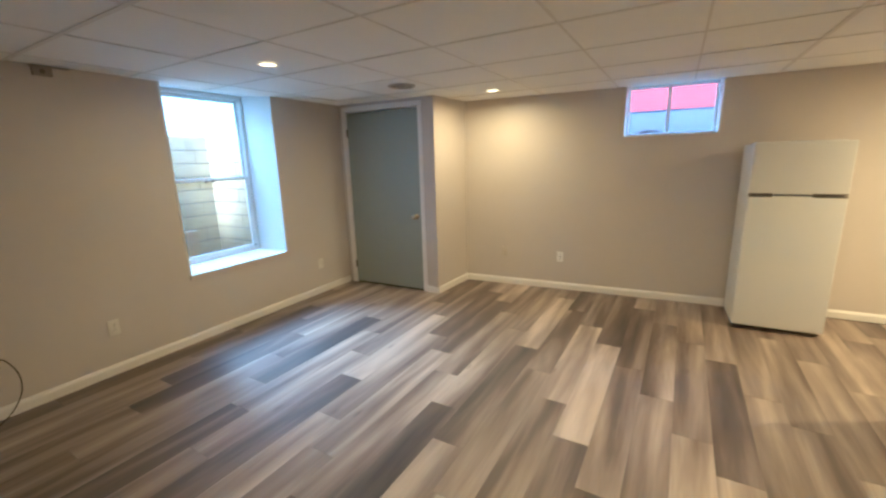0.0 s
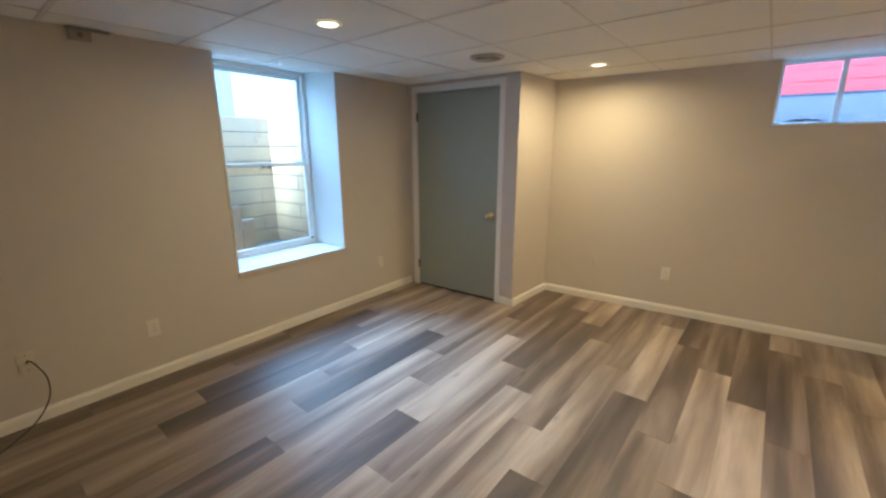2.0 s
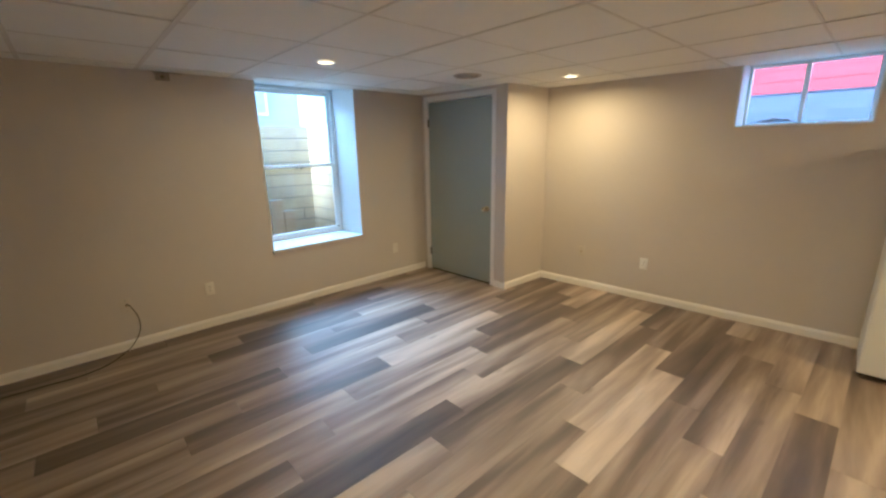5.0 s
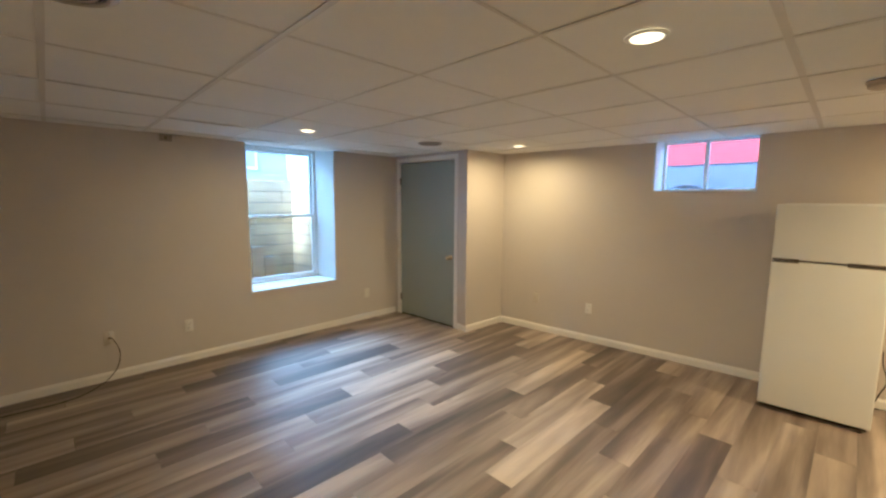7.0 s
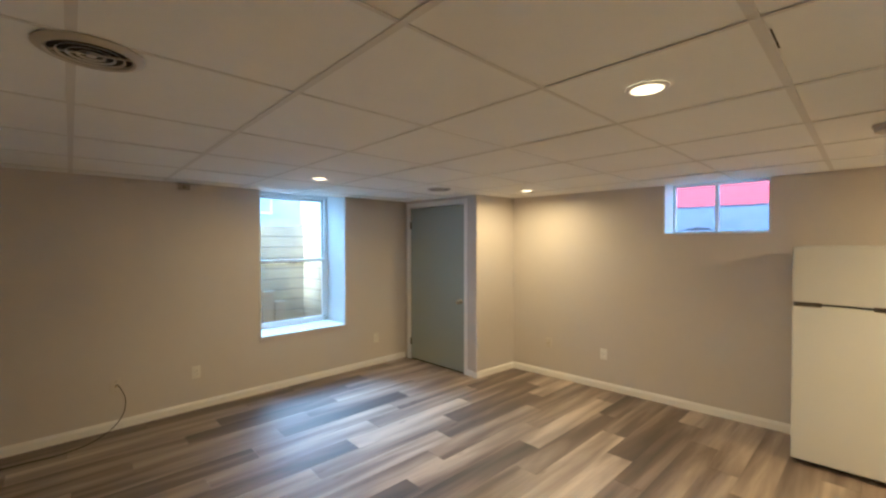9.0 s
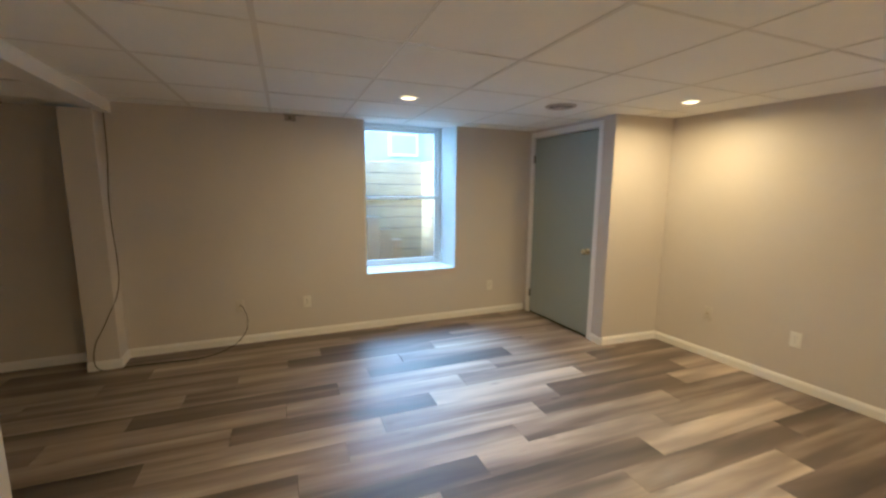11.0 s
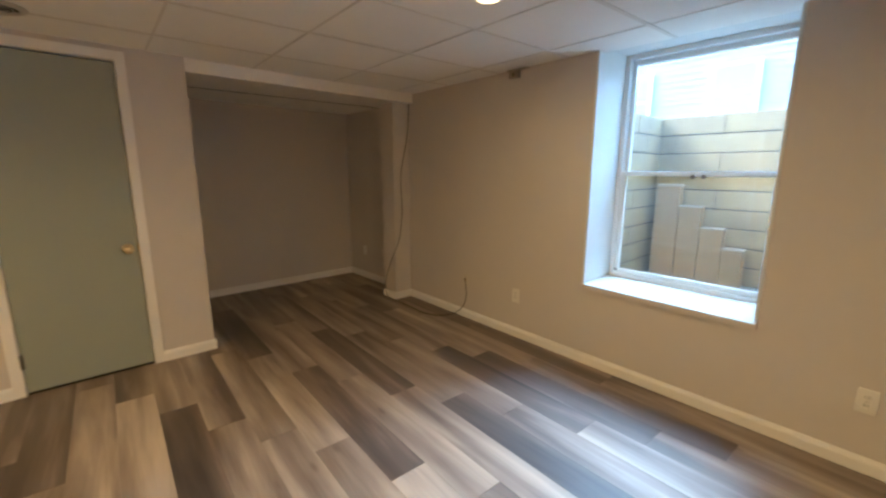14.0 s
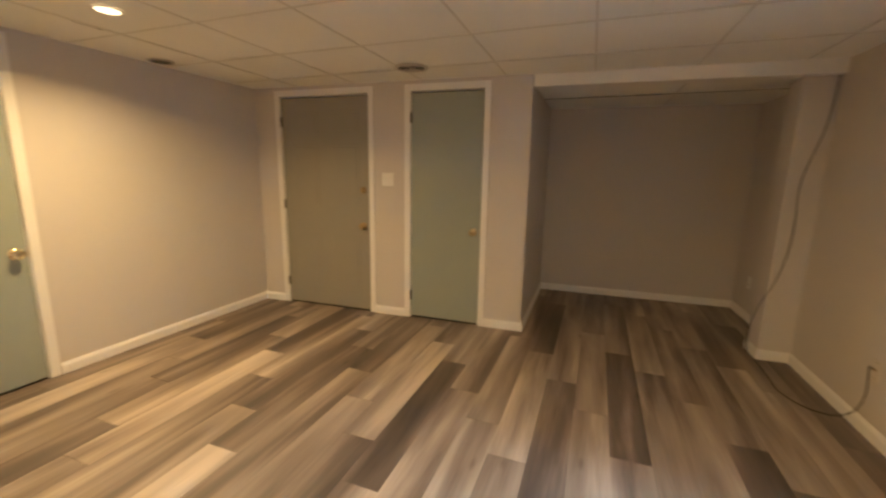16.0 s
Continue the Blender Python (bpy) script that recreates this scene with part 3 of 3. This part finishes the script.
box(bm, SW_W, SW_W + 0.022, SYF, SYF + 0.05, SW_Z0 + 0.001, SW_Z1, 0.002)
box(bm, SW_E - 0.022, SW_E, SYF, SYF + 0.05, SW_Z0 + 0.001, SW_Z1, 0.002)
box(bm, SW_W + 0.0225, SW_E - 0.0225, SYF, SYF + 0.05, SW_Z0 + 0.001, SW_Z0 + 0.022, 0.002)
box(bm, SW_W + 0.0225, SW_E - 0.0225, SYF, SYF + 0.05, SW_Z1 - 0.024, SW_Z1, 0.002)
part("window_frame", bm, M_VINYL, sw)
part("mullion", box(B(), 0.468, 0.500, SYF - 0.004, SYF + 0.05, SW_Z0 + 0.0225, SW_Z1 - 0.0245, 0.002), M_VINYL, sw)
for x0, x1, y in ((SW_W + 0.0225, 0.467, SYF + 0.018), (0.501, SW_E - 0.0225, SYF + 0.032)):
    g = part("pane", box(B(), x0, x1, y, y + 0.004, SW_Z0 + 0.0225, SW_Z1 - 0.0245), M_GLASS, sw, "clear glass pane")
    g.visible_shadow = False

# ---- outdoors ----
GROUND = 1.600
WELL_W, WELL_S, WELL_N, WELL_TOP, WELL_FLOOR = -4.13, 2.30, 3.345, 1.800, 0.500
b = B()
far = 400.0
for x0, x1, y0, y1 in ((-far, -4.43, -far, far), (-4.43, -3.46, -far, WELL_S - 0.20), (-4.43, -3.46, WELL_N + 0.20, far), (-3.46, 4.82, 5.28, far), (-3.46, 2.0, -far, -1.4), (2.0, 4.82, -far, NOOK_S - 0.12), (4.82, far, -far, far)):
    vs = [b.verts.new((x, y, GROUND)) for x, y in ((x0, y0), (x1, y0), (x1, y1), (x0, y1))]
    b.faces.new(vs)
solid("ground", b, M_EARTH, "grassy ground round the house", "ground")
well = thing("window_well", "pale painted concrete block window well with gravel floor", "window well", kind="structure")
bm = B()
box(bm, WELL_W - 0.19, WELL_W - 0.004, WELL_S - 0.19, WELL_N + 0.19, WELL_FLOOR - 0.1, WELL_TOP - 0.004)
box(bm, WELL_W - 0.004, -3.462, WELL_S - 0.19, WELL_S - 0.004, WELL_FLOOR - 0.1, WELL_TOP - 0.004)
box(bm, WELL_W - 0.004, -3.462, WELL_N + 0.004, WELL_N + 0.19, WELL_FLOOR - 0.1, WELL_TOP - 0.004)
part("mortar_core", bm, M_MORTAR, well, "grey mortar joints")
part("gravel_floor", box(B(), WELL_W - 0.012, -3.462, WELL_S - 0.012, WELL_N + 0.012, WELL_FLOOR - 0.1, WELL_FLOOR), M_GRAVEL, well, "gravel and debris floor")
COURSE = 0.1445
rnd = random.Random(5)
for k in range(9):
    z0, z1 = WELL_FLOOR + k * COURSE + 0.005, WELL_FLOOR + (k + 1) * COURSE - 0.005
    off = 0.0 if k % 2 else 0.45
    for wall, a0, a1 in (("back", WELL_S, WELL_N), ("south", WELL_W, -3.465), ("north", WELL_W, -3.465)):
        a = a0 - off
        while a < a1 - 0.01:
            lo, hi = max(a, a0) + 0.003, min(a + 0.90, a1) - 0.003
            if hi - lo > 0.03:
                pr = rnd.uniform(0.0, 0.004)
                if wall == "back":
                    bm = box(B(), WELL_W - 0.02, WELL_W + pr, lo, hi, z0, z1, 0.002)
                elif wall == "south":
                    bm = box(B(), lo, hi, WELL_S - 0.02, WELL_S + pr, z0, z1, 0.002)
                else:
                    bm = box(B(), lo, hi, WELL_N - pr, WELL_N + 0.02, z0, z1, 0.002)
                part("block", bm, M_BLOCK, well)
            a += 0.90
# stepped timbers leaning at the back of the well
steps = thing("stepped_timbers", "stack of tan weathered timbers stepped down in the well", "timbers", (-4.05, 2.31, WELL_FLOOR))
for y0, y1, h in ((0.055, 0.233, 0.752), (0.237, 0.397, 0.590), (0.401, 0.556, 0.430), (0.560, 0.695, 0.286)):
    part("timber", box(B(), 0.0, 0.07, y0, y1, 0.0005, h, 0.006, 2), M_TAN, steps)
    part("cap", box(B(), -0.01, 0.078, y0, y1 + 0.003, h, h + 0.014, 0.004), M_CAP, steps, "pale weathered flat cap")
# crumpled scrap on the gravel
pb, rnd = B(), random.Random(4)
bmesh.ops.create_icosphere(pb, subdivisions=2, radius=0.06)
for v in pb.verts:
    k = 1 + rnd.uniform(-0.35, 0.25)
    v.co = Vector((v.co.x * k * 0.8, v.co.y * k * 1.2, max(-0.012, v.co.z * k * 0.42)))
scrap = tagged(new("paper_scrap", mesh("paper_scrap", pb, M_PLASTIC)), "crumpled white paper scrap on the gravel", "paper")
scrap.matrix_world = pose(-3.87, 2.69, WELL_FLOOR + 0.012)
lv = B()
rnd = random.Random(8)
for i in range(60):
    x, y = 0.20 + rnd.random() * 0.22, SYF + 0.075 + rnd.random() * 0.06
    h = rnd.uniform(0.004, 0.035) * (1 - abs(x - 0.31) / 0.13)
    c = Vector((x, y, GROUND + 0.092 + max(0.0, h)))
    q = [c + Vector((rnd.uniform(-0.03, 0.03), rnd.uniform(-0.02, 0.02), rnd.uniform(-0.006, 0.012))) for _ in range(4)]
    lv.faces.new([lv.verts.new(p) for p in q])
bm = box(B(), -0.2, 1.2, 5.285, 5.62, GROUND + 0.0005, GROUND + 0.088, 0.004)
solid("outer_sill", bm, M_FOUNDATION, "pale concrete ledge outside the small window", "ledge")
tagged(new("dry_leaves", mesh("dry_leaves", lv, M_LEAF)), "small drift of dark dry leaves against the glass", "leaves", "", "stuff")

# neighbour's red house beyond the small window
nb = thing("red_house", "red clapboard house on a pale grey foundation", "house", (0, 6.7, GROUND))
part("foundation", box(B(), -2.2, 12, 0.0, 8.0, -0.2, 0.42), M_FOUNDATION, nb, "pale grey foundation")
part("ledge", box(B(), -2.2, 12, -0.012, 0.0, 0.421, 0.433, 0.002), M_FOUNDATION, nb, "pale grey drip ledge")
bm = B()
for k in range(26):
    z = 0.44 + k * 0.115
    vs = [bm.verts.new(p) for p in ((-2.2, -0.009, z), (12, -0.009, z), (12, -0.004, z + 0.118), (-2.2, -0.004, z + 0.118))]
    bm.faces.new(vs)
    vs = [bm.verts.new(p) for p in ((-2.2, -0.009, z), (-2.2, 0.0, z), (12, 0.0, z), (12, -0.009, z))]
    bm.faces.new(vs)
part("siding", bm, M_SIDING, nb, "red lapped siding")
bm = box(B(), -2.2, 12, 0.0, 8.0, 0.425, 3.43)
part("wall", bm, M_SIDING, nb)
bm = prism(B(), [(-2.5, -0.4), (12.3, -0.4), (12.3, 8.4), (-2.5, 8.4)], 3.44, 3.6)
part("roof", bm, M_ROOF, nb, "grey shingle roof")

# white house across the yard
wh = thing("white_house", "white sided house across the yard", "house", (-13.0, 2.5, GROUND))
part("wall", box(B(), -8.0, 0.0, -6.0, 5.2, 0.0, 5.6), M_WHITEHOUSE, wh, "white horizontal siding")
bm = B()
for k in range(34):
    z = 0.1 + k * 0.16
    box(bm, 0.0005, 0.014, -6.0, 5.2, z, z + 0.012)
part("lap_lines", bm, M_WHITEHOUSE, wh)
bm = B()
vs = [bm.verts.new(p) for p in ((-8.3, -6.4, 5.61), (0.4, -6.4, 5.61), (-3.95, -6.4, 8.0), (-8.3, 5.6, 5.61), (0.4, 5.6, 5.61), (-3.95, 5.6, 8.0))]
for q in ((0, 1, 2), (3, 5, 4), (0, 3, 4, 1), (1, 4, 5, 2), (2, 5, 3, 0)):
    bm.faces.new([vs[i] for i in q])
part("roof", bm, M_ROOF, wh, "grey shingle roof")
for y, z in ((-4.4, 1.0), (-1.9, 1.0), (1.2, 1.0), (3.6, 1.0), (-4.4, 3.6), (-1.9, 3.6), (1.2, 3.6), (3.6, 3.6)):
    w = part("window", box(B(), 0.016, 0.06, y - 0.55, y + 0.55, z - 0.05, z + 1.45, 0.01), M_VINYL, wh, "white framed window")
    part("pane", box(B(), 0.061, 0.066, y - 0.45, y + 0.45, z + 0.05, z + 0.68), M_FARGLASS, w)
    part("pane", box(B(), 0.061, 0.066, y - 0.45, y + 0.45, z + 0.74, z + 1.36), M_FARGLASS, w)

# ---- refrigerator ----
FRX0, FRX1, FRY, FRT, SEAM = 1.092, 1.700, 4.395, 1.545, 1.140
fr = thing("refrigerator", "white two-door top-freezer refrigerator", "refrigerator", (FRX0, FRY, 0))
W = FRX1 - FRX0
part("body", box(B(), 0.004, W - 0.004, 0.062, 0.485, 0.030, FRT - 0.012, 0.008, 2), M_FRIDGE, fr, "", True)
part("gasket", box(B(), 0.012, W - 0.012, 0.050, 0.062, 0.075, FRT - 0.02), M_GASKET, fr, "grey door gasket")


def fridge_door(name, z0, z1, grip_top):
    bm = box(B(), 0.0, W, 0.0, 0.050, z0, z1, 0.012, 3)
    d = part(name, bm, M_FRIDGE, fr, "", True)
    z = z1 - 0.004 if grip_top else z0 + 0.004
    for x0, x1 in ((0.006, 0.155), (0.40, W - 0.006)):
        bm = box(B(), x0, x1, -0.0025, 0.020, z - 0.0055, z + 0.0055, 0.002, 2)
        part("grip", bm, M_GASKET, d, "recessed grey finger grip", True)
    return d


fridge_door("freezer_door", SEAM + 0.006, FRT, False)
fridge_door("fresh_food_door", 0.040, SEAM - 0.006, True)
part("top_cap", box(B(), 0.05, W - 0.05, 0.03, 0.44, FRT - 0.011, FRT + 0.006, 0.004), M_FRIDGE, fr)
part("kick_plate", box(B(), 0.02, W - 0.02, 0.045, 0.07, 0.012, 0.040), M_BLACK, fr, "black kick plate")
for x in (0.05, W - 0.05):
    for y in (0.10, 0.44):
        part("foot", turned(B(), [(0.018, 0.0005), (0.018, 0.012), (0.008, 0.013), (0.008, 0.031)], "z", (x, y, 0), 12), M_BLACK, fr)

# ---- recessed lamps ----
def downlight(x, y, power, spread):
    root = thing("recessed_light", "lit warm recessed ceiling light with white trim", "ceiling light", (x, y, CEIL - 0.002), "recessed ceiling lights")
    ring = B()
    prof = [(0.053, -0.002), (0.057, -0.0045), (0.066, -0.004), (0.072, 0.0)]
    turned_ring(ring, prof)
    part("trim_ring", ring, M_PLASTIC, root, "white trim ring", True)
    part("diffuser", turned(B(), [(0.053, -0.001), (0.052, -0.0042), (0.040, -0.0046)], "z", (0, 0, 0), 32), M_LAMP, root, "glowing warm diffuser")
    lamp = bpy.data.lights.new("downlight", "AREA")
    lamp.shape, lamp.size, lamp.energy, lamp.color, lamp.spread = "DISK", 0.090, LAMP_W * power, LAMP_COLOUR, radians(spread)
    lo = new("downlight", lamp)
    lo.matrix_world = look((x, y, CEIL - 0.0075), (x, y + 1e-4, 0))
    return root


def turned_ring(bm, prof, n=36):
    rings = [[bm.verts.new((r * math.cos(2 * math.pi * i / n), r * math.sin(2 * math.pi * i / n), h)) for i in range(n)] for r, h in prof]
    for a, c in zip(rings, rings[1:]):
        for i in range(n):
            bm.faces.new((a[i], a[(i + 1) % n], c[(i + 1) % n], c[i]))
    return bm


for x, y, power, spread in ((-1.86, 2.36, 0.43, 172), (-1.045, 4.30, 0.72, 170), (0.835, 2.145, 1.15, 152), (2.98, 3.90, 2.2, 172)):
    downlight(x, y, power, spread)

# ---- vents and ceiling fittings ----
def round_vent(x, y, r, turn, label):
    root = thing("round_vent", label, "ceiling vent", (x, y, CEIL - 0.001, 0, 0, turn), "round ceiling vents")
    rim = turned_ring(B(), [(r * 0.76, -0.002), (r * 0.76, -0.011), (r * 0.82, -0.014), (r * 0.95, -0.008), (r, -0.003), (r * 1.0, 0.0)])
    part("rim", rim, M_VENT, root, "", True)
    # flat near-black disc in place of the duct's shade between the louvres
    part("throat", turned(B(), [(r * 0.755, -0.0045), (r * 0.755, -0.0015)], "z", (0, 0, 0), 32), M_SLOT, root, "near-black disc for the shaded duct")
    for k in range(3):
        q = r * (0.22 + 0.18 * k)
        part("louvre", turned_ring(B(), [(q, -0.0085), (q + r * 0.035, -0.0125), (q + r * 0.05, -0.0125), (q + r * 0.012, -0.008)], 32), M_VENT, root, "", True)
    part("hub", turned(B(), [(r * 0.09, -0.004), (r * 0.10, -0.012), (r * 0.05, -0.014)], "z", (0, 0, 0), 20), M_VENT, root, "", True)
    part("spoke", box(B(), -r * 0.755, r * 0.755, -0.004, 0.004, -0.0084, -0.0045), M_VENT, root)
    return root


round_vent(-1.608, 3.555, 0.122, 20, "round white louvred ceiling vent near the closet door")
round_vent(-0.210, 0.735, 0.126, 70, "round white louvred ceiling vent near the closet")
sd = thing("smoke_detector", "round aged white smoke detector on the ceiling", "smoke detector", (1.50, 3.41, CEIL - 0.001))
part("base", turned(B(), [(0.068, 0.0), (0.068, -0.010), (0.060, -0.012)], "z", (0, 0, 0), 32), M_DETECT, sd, "", True)
part("cover", turned(B(), [(0.062, -0.0125), (0.060, -0.028), (0.045, -0.036), (0.015, -0.037)], "z", (0, 0, 0), 32), M_DETECT, sd, "", True)
sv = thing("ceiling_register", "small dark slotted ceiling register beside the wall", "ceiling vent", (1.525, 1.33, CEIL - 0.001))
part("frame", turned_ring(B(), [(0.062, -0.004), (0.070, -0.008), (0.085, -0.004), (0.088, 0.0)]), M_VENT, sv, "", True)
# the register's shaded inside, likewise a flat near-black disc
part("throat", turned(B(), [(0.064, -0.003), (0.064, -0.0012)], "z", (0, 0, 0), 28), M_SLOT, sv, "near-black disc for the shaded duct")
for k in range(5):
    y = -0.045 + 0.0225 * k
    w = math.sqrt(0.062 ** 2 - y * y)
    part("slat", box(B(), -w, w, y - 0.004, y + 0.004, -0.008, -0.0035), M_STEEL, sv)
jb = thing("junction_box", "small grey metal box at the top of the wall", "junction box", (west_x(1.53), 1.645, CEIL - 0.062))
part("body", box(B(), 0.0005, 0.030, -0.075, 0.02, 0.0, 0.054, 0.005, 2), M_GREYBOX, jb)
part("bracket", box(B(), 0.0005, 0.050, -0.085, 0.105, 0.0545, 0.059, 0.001), M_GREYBOX, jb, "thin bent bracket plate")
part("knockout", turned(B(), [(0.014, 0.034), (0.014, 0.038), (0.009, 0.039)], "x", (-0.005, -0.03, 0.026), 16), M_STEEL, jb, "", True)

# ---- outlets, switch, cable ----
def plate(name, at, turn, label, category, kind="duplex", w=0.072, h=0.116, group="", mat=M_PLASTIC):
    """A wall plate in its own axes, room side towards -y."""
    root = thing(name, label, category, (*at, 0, 0, turn), group)
    p = part("plate", box(B(), -w / 2, w / 2, -0.006, -0.0005, -h / 2, h / 2, 0.0022, 2), mat, root, "", True)
    if kind == "duplex":
        for z in (-0.02, 0.02):
            s = part("socket", box(B(), -0.016, 0.016, -0.0085, -0.0062, z - 0.0135, z + 0.0135, 0.002), mat, root)
            for x in (-0.0065, 0.0065):
                part("slot", box(B(), x - 0.0012, x + 0.0012, -0.0089, -0.0085, z - 0.003, z + 0.006), M_SLOT, s)
        part("screw", turned(B(), [(0.003, -0.0062), (0.003, -0.0072)], "y", (0, 0, 0), 10), M_STEEL, root)
    elif kind == "jack":
        part("jack", turned(B(), [(0.007, -0.0062), (0.007, -0.015), (0.004, -0.016)], "y", (0, 0, 0), 14), M_BRONZE, root, "small metal jack", True)
        for z in (-0.042, 0.042):
            part("screw", turned(B(), [(0.003, -0.0062), (0.003, -0.0072)], "y", (0, 0, z), 10), M_STEEL, root)
    elif kind == "switch":
        for x in (-0.023, 0.023):
            s = part("toggle", box(B(), x - 0.005, x + 0.005, -0.016, -0.0062, -0.002, 0.012, 0.0015), M_PLASTIC, root)
            for z in (-0.03, 0.03):
                part("screw", turned(B(), [(0.003, -0.0062), (0.003, -0.0072)], "y", (x, 0, z), 10), M_PLASTIC, root)
    return root


plate("wall_outlet", (west_x(1.702), 1.702, 0.352), 88.3, "cream duplex outlet on the window wall", "outlet", group="wall outlets", mat=M_CREAM)
plate("wall_outlet", (west_x(3.742), 3.742, 0.345), 88.3, "cream duplex outlet beside the closet door", "outlet", group="wall outlets", mat=M_CREAM)
plate("wall_outlet", (-0.470, north_y(-0.49), 0.375), 2.3, "white duplex outlet on the far wall", "outlet", group="wall outlets")
plate("phone_jack", (-1.112, north_y(-1.13), 0.396), 2.3, "painted-over jack plate with a dark hole", "jack", "jack", mat=M_PAINTED)
plate("cable_jack", (west_x(1.108), 1.108, 0.365), 88.3, "painted jack plate with a cable plugged in", "jack", "jack", mat=M_PAINTED)
plate("light_switch", (0.196, SY, 1.285), 180, "white two-gang light switch between the doors", "light switch", "switch", 0.118, 0.118)
plate("wall_outlet", (ALC_W, -0.80, 0.36), 90, "white duplex outlet in the dim alcove", "outlet", group="wall outlets")


def cable(name, pts, r, label):
    cu = bpy.data.curves.new(name, "CURVE")
    cu.dimensions, cu.bevel_depth, cu.bevel_resolution, cu.resolution_u = "3D", r, 2, 8
    sp = cu.splines.new("BEZIER")
    sp.bezier_points.add(len(pts) - 1)
    for p, co in zip(sp.bezier_points, pts):
        p.co, p.handle_left_type, p.handle_right_type = co, "AUTO", "AUTO"
    cu.materials.append(M_CABLE)
    return tagged(new(name, cu), label, "cable")


cable("coaxial_cable", [(-3.035, 0.240, 2.118), (-3.008, 0.242, 1.72), (-2.918, 0.243, 1.31), (-2.925, 0.246, 1.06), (-2.915, 0.256, 0.87), (-2.872, 0.250, 0.63), (-2.826, 0.165, 0.40),
                        (-2.824, 0.065, 0.15), (-2.825, 0.090, 0.012), (-2.815, 0.300, 0.0075), (-2.795, 0.560, 0.0075), (-2.785, 0.800, 0.0075), (-2.88, 0.990, 0.020),
                        (-2.94, 1.120, 0.10), (-2.965, 1.165, 0.22), (-2.98, 1.140, 0.34), (-2.995, 1.112, 0.382), (-3.010, 1.108, 0.372)], 0.0036, "thin grey-brown coaxial cable hanging and trailing on the floor")
cable("appliance_cord", [(1.765, 4.985, 0.45), (1.770, 4.975, 0.36), (1.800, 4.965, 0.22), (1.770, 4.97, 0.115), (1.745, 4.95, 0.03), (1.735, 4.88, 0.008)], 0.004, "dark cord hanging behind the refrigerator")

# ---- floor planks ----
PW, PL, LEAN = 0.1886, 1.275, 0.0482     # width, length, and how far the rows lean east on their way north
floor = solid("floor", box(B(), -3.46, 4.82, -1.3, 5.28, -0.12, -0.0065), M_MORTAR, "grey oak look vinyl plank floor", "floor")
rnd = random.Random(21)


def plank(x, y0, y1, tone):
    """A plank of a row whose middle line crosses y = 0 at x, from y0 to y1."""
    half = 0.5 * (y1 - y0) - 0.0002
    bm = B()
    box(bm, -PW / 2 + 0.0002, PW / 2 - 0.0002, -half, half, -0.006, 0.0)
    bmesh.ops.bevel(bm, geom=[e for e in bm.edges if all(v.co.z > -0.001 for v in e.verts)], offset=0.0005, segments=1, affect="EDGES")
    ob = part("plank", bm, M_PLANK, floor)
    ym = 0.5 * (y0 + y1)
    ob.matrix_world = pose(x + LEAN * ym, ym, 0, 0, 0, -math.degrees(math.atan(LEAN)))
    tone = 0.52 + 0.88 * (tone - 0.52)
    ob.color = (tone, tone, tone, 1)
    return ob


TONES = (0.36, 0.46, 0.52, 0.58, 0.62, 0.68)
# row: (a joint's place along the row, tones of the planks from the one before that joint on)
LAID = {
    -6: (1.30, 0.40, 0.36, 0.42), -5: (2.06, 0.62, 0.42, 0.50), -4: (1.75, 0.68, 0.26, 0.50), -3: (1.47, 0.50, 0.26, 0.64, 0.50),
    -2: (1.10, 0.45, 0.58, 0.52, 0.74), -1: (0.77, 0.70, 0.50, 0.22, 0.66), 0: (1.78, 0.20, 0.72, 0.58), 1: (1.41, 0.58, 0.72, 0.60, 0.26),
    2: (1.09, 0.56, 0.22, 0.90, 0.42), 3: (0.68, 0.28, 0.66, 0.70, 0.24, 0.60), 4: (1.70, 0.58, 0.68, 0.38, 0.64), 5: (1.42, 0.50, 0.60, 0.54),
    6: (1.07, 0.62, 0.24, 0.58, 0.50), 7: (0.77, 0.50, 0.74, 0.38, 0.72, 0.5), 8: (1.72, 0.66, 0.66, 0.46, 0.26), 9: (1.40, 0.34, 0.62, 0.84, 0.50),
    10: (1.07, 0.40, 0.38, 0.78, 0.26), 11: (0.75, 0.56, 0.38, 0.54, 0.44), 12: (1.70, 0.64, 0.38, 0.56), 13: (1.36, 0.20, 0.76, 0.48),
    14: (1.11, 0.68, 0.60, 0.36, 0.68), 15: (0.68, 0.26, 0.30, 0.54, 0.56), 16: (1.70, 0.62, 0.50, 0.56), 17: (1.36, 0.34, 0.60, 0.50), 18: (1.00, 0.28, 0.56, 0.48),
}
for k in range(-8, 36):
    x = -1.871 + k * PW
    joint, *laid = LAID.get(k, (rnd.uniform(0, PL),))
    lo = ALC_S - 0.05 if x < STUB + 0.05 else SY - 0.1 if k < 20 else NOOK_S - 0.05
    n, last = math.floor((lo - joint) / PL), None
    while joint + n * PL < 4.96:
        y = joint + n * PL
        a, c = max(y, lo), min(y + PL, 4.97)
        tone = laid[n + 1] if 0 <= n + 1 < len(laid) else rnd.choice([q for q in TONES if q != last])
        last = tone
        if c - a > 0.02:
            plank(x, a, c, tone)
        n += 1
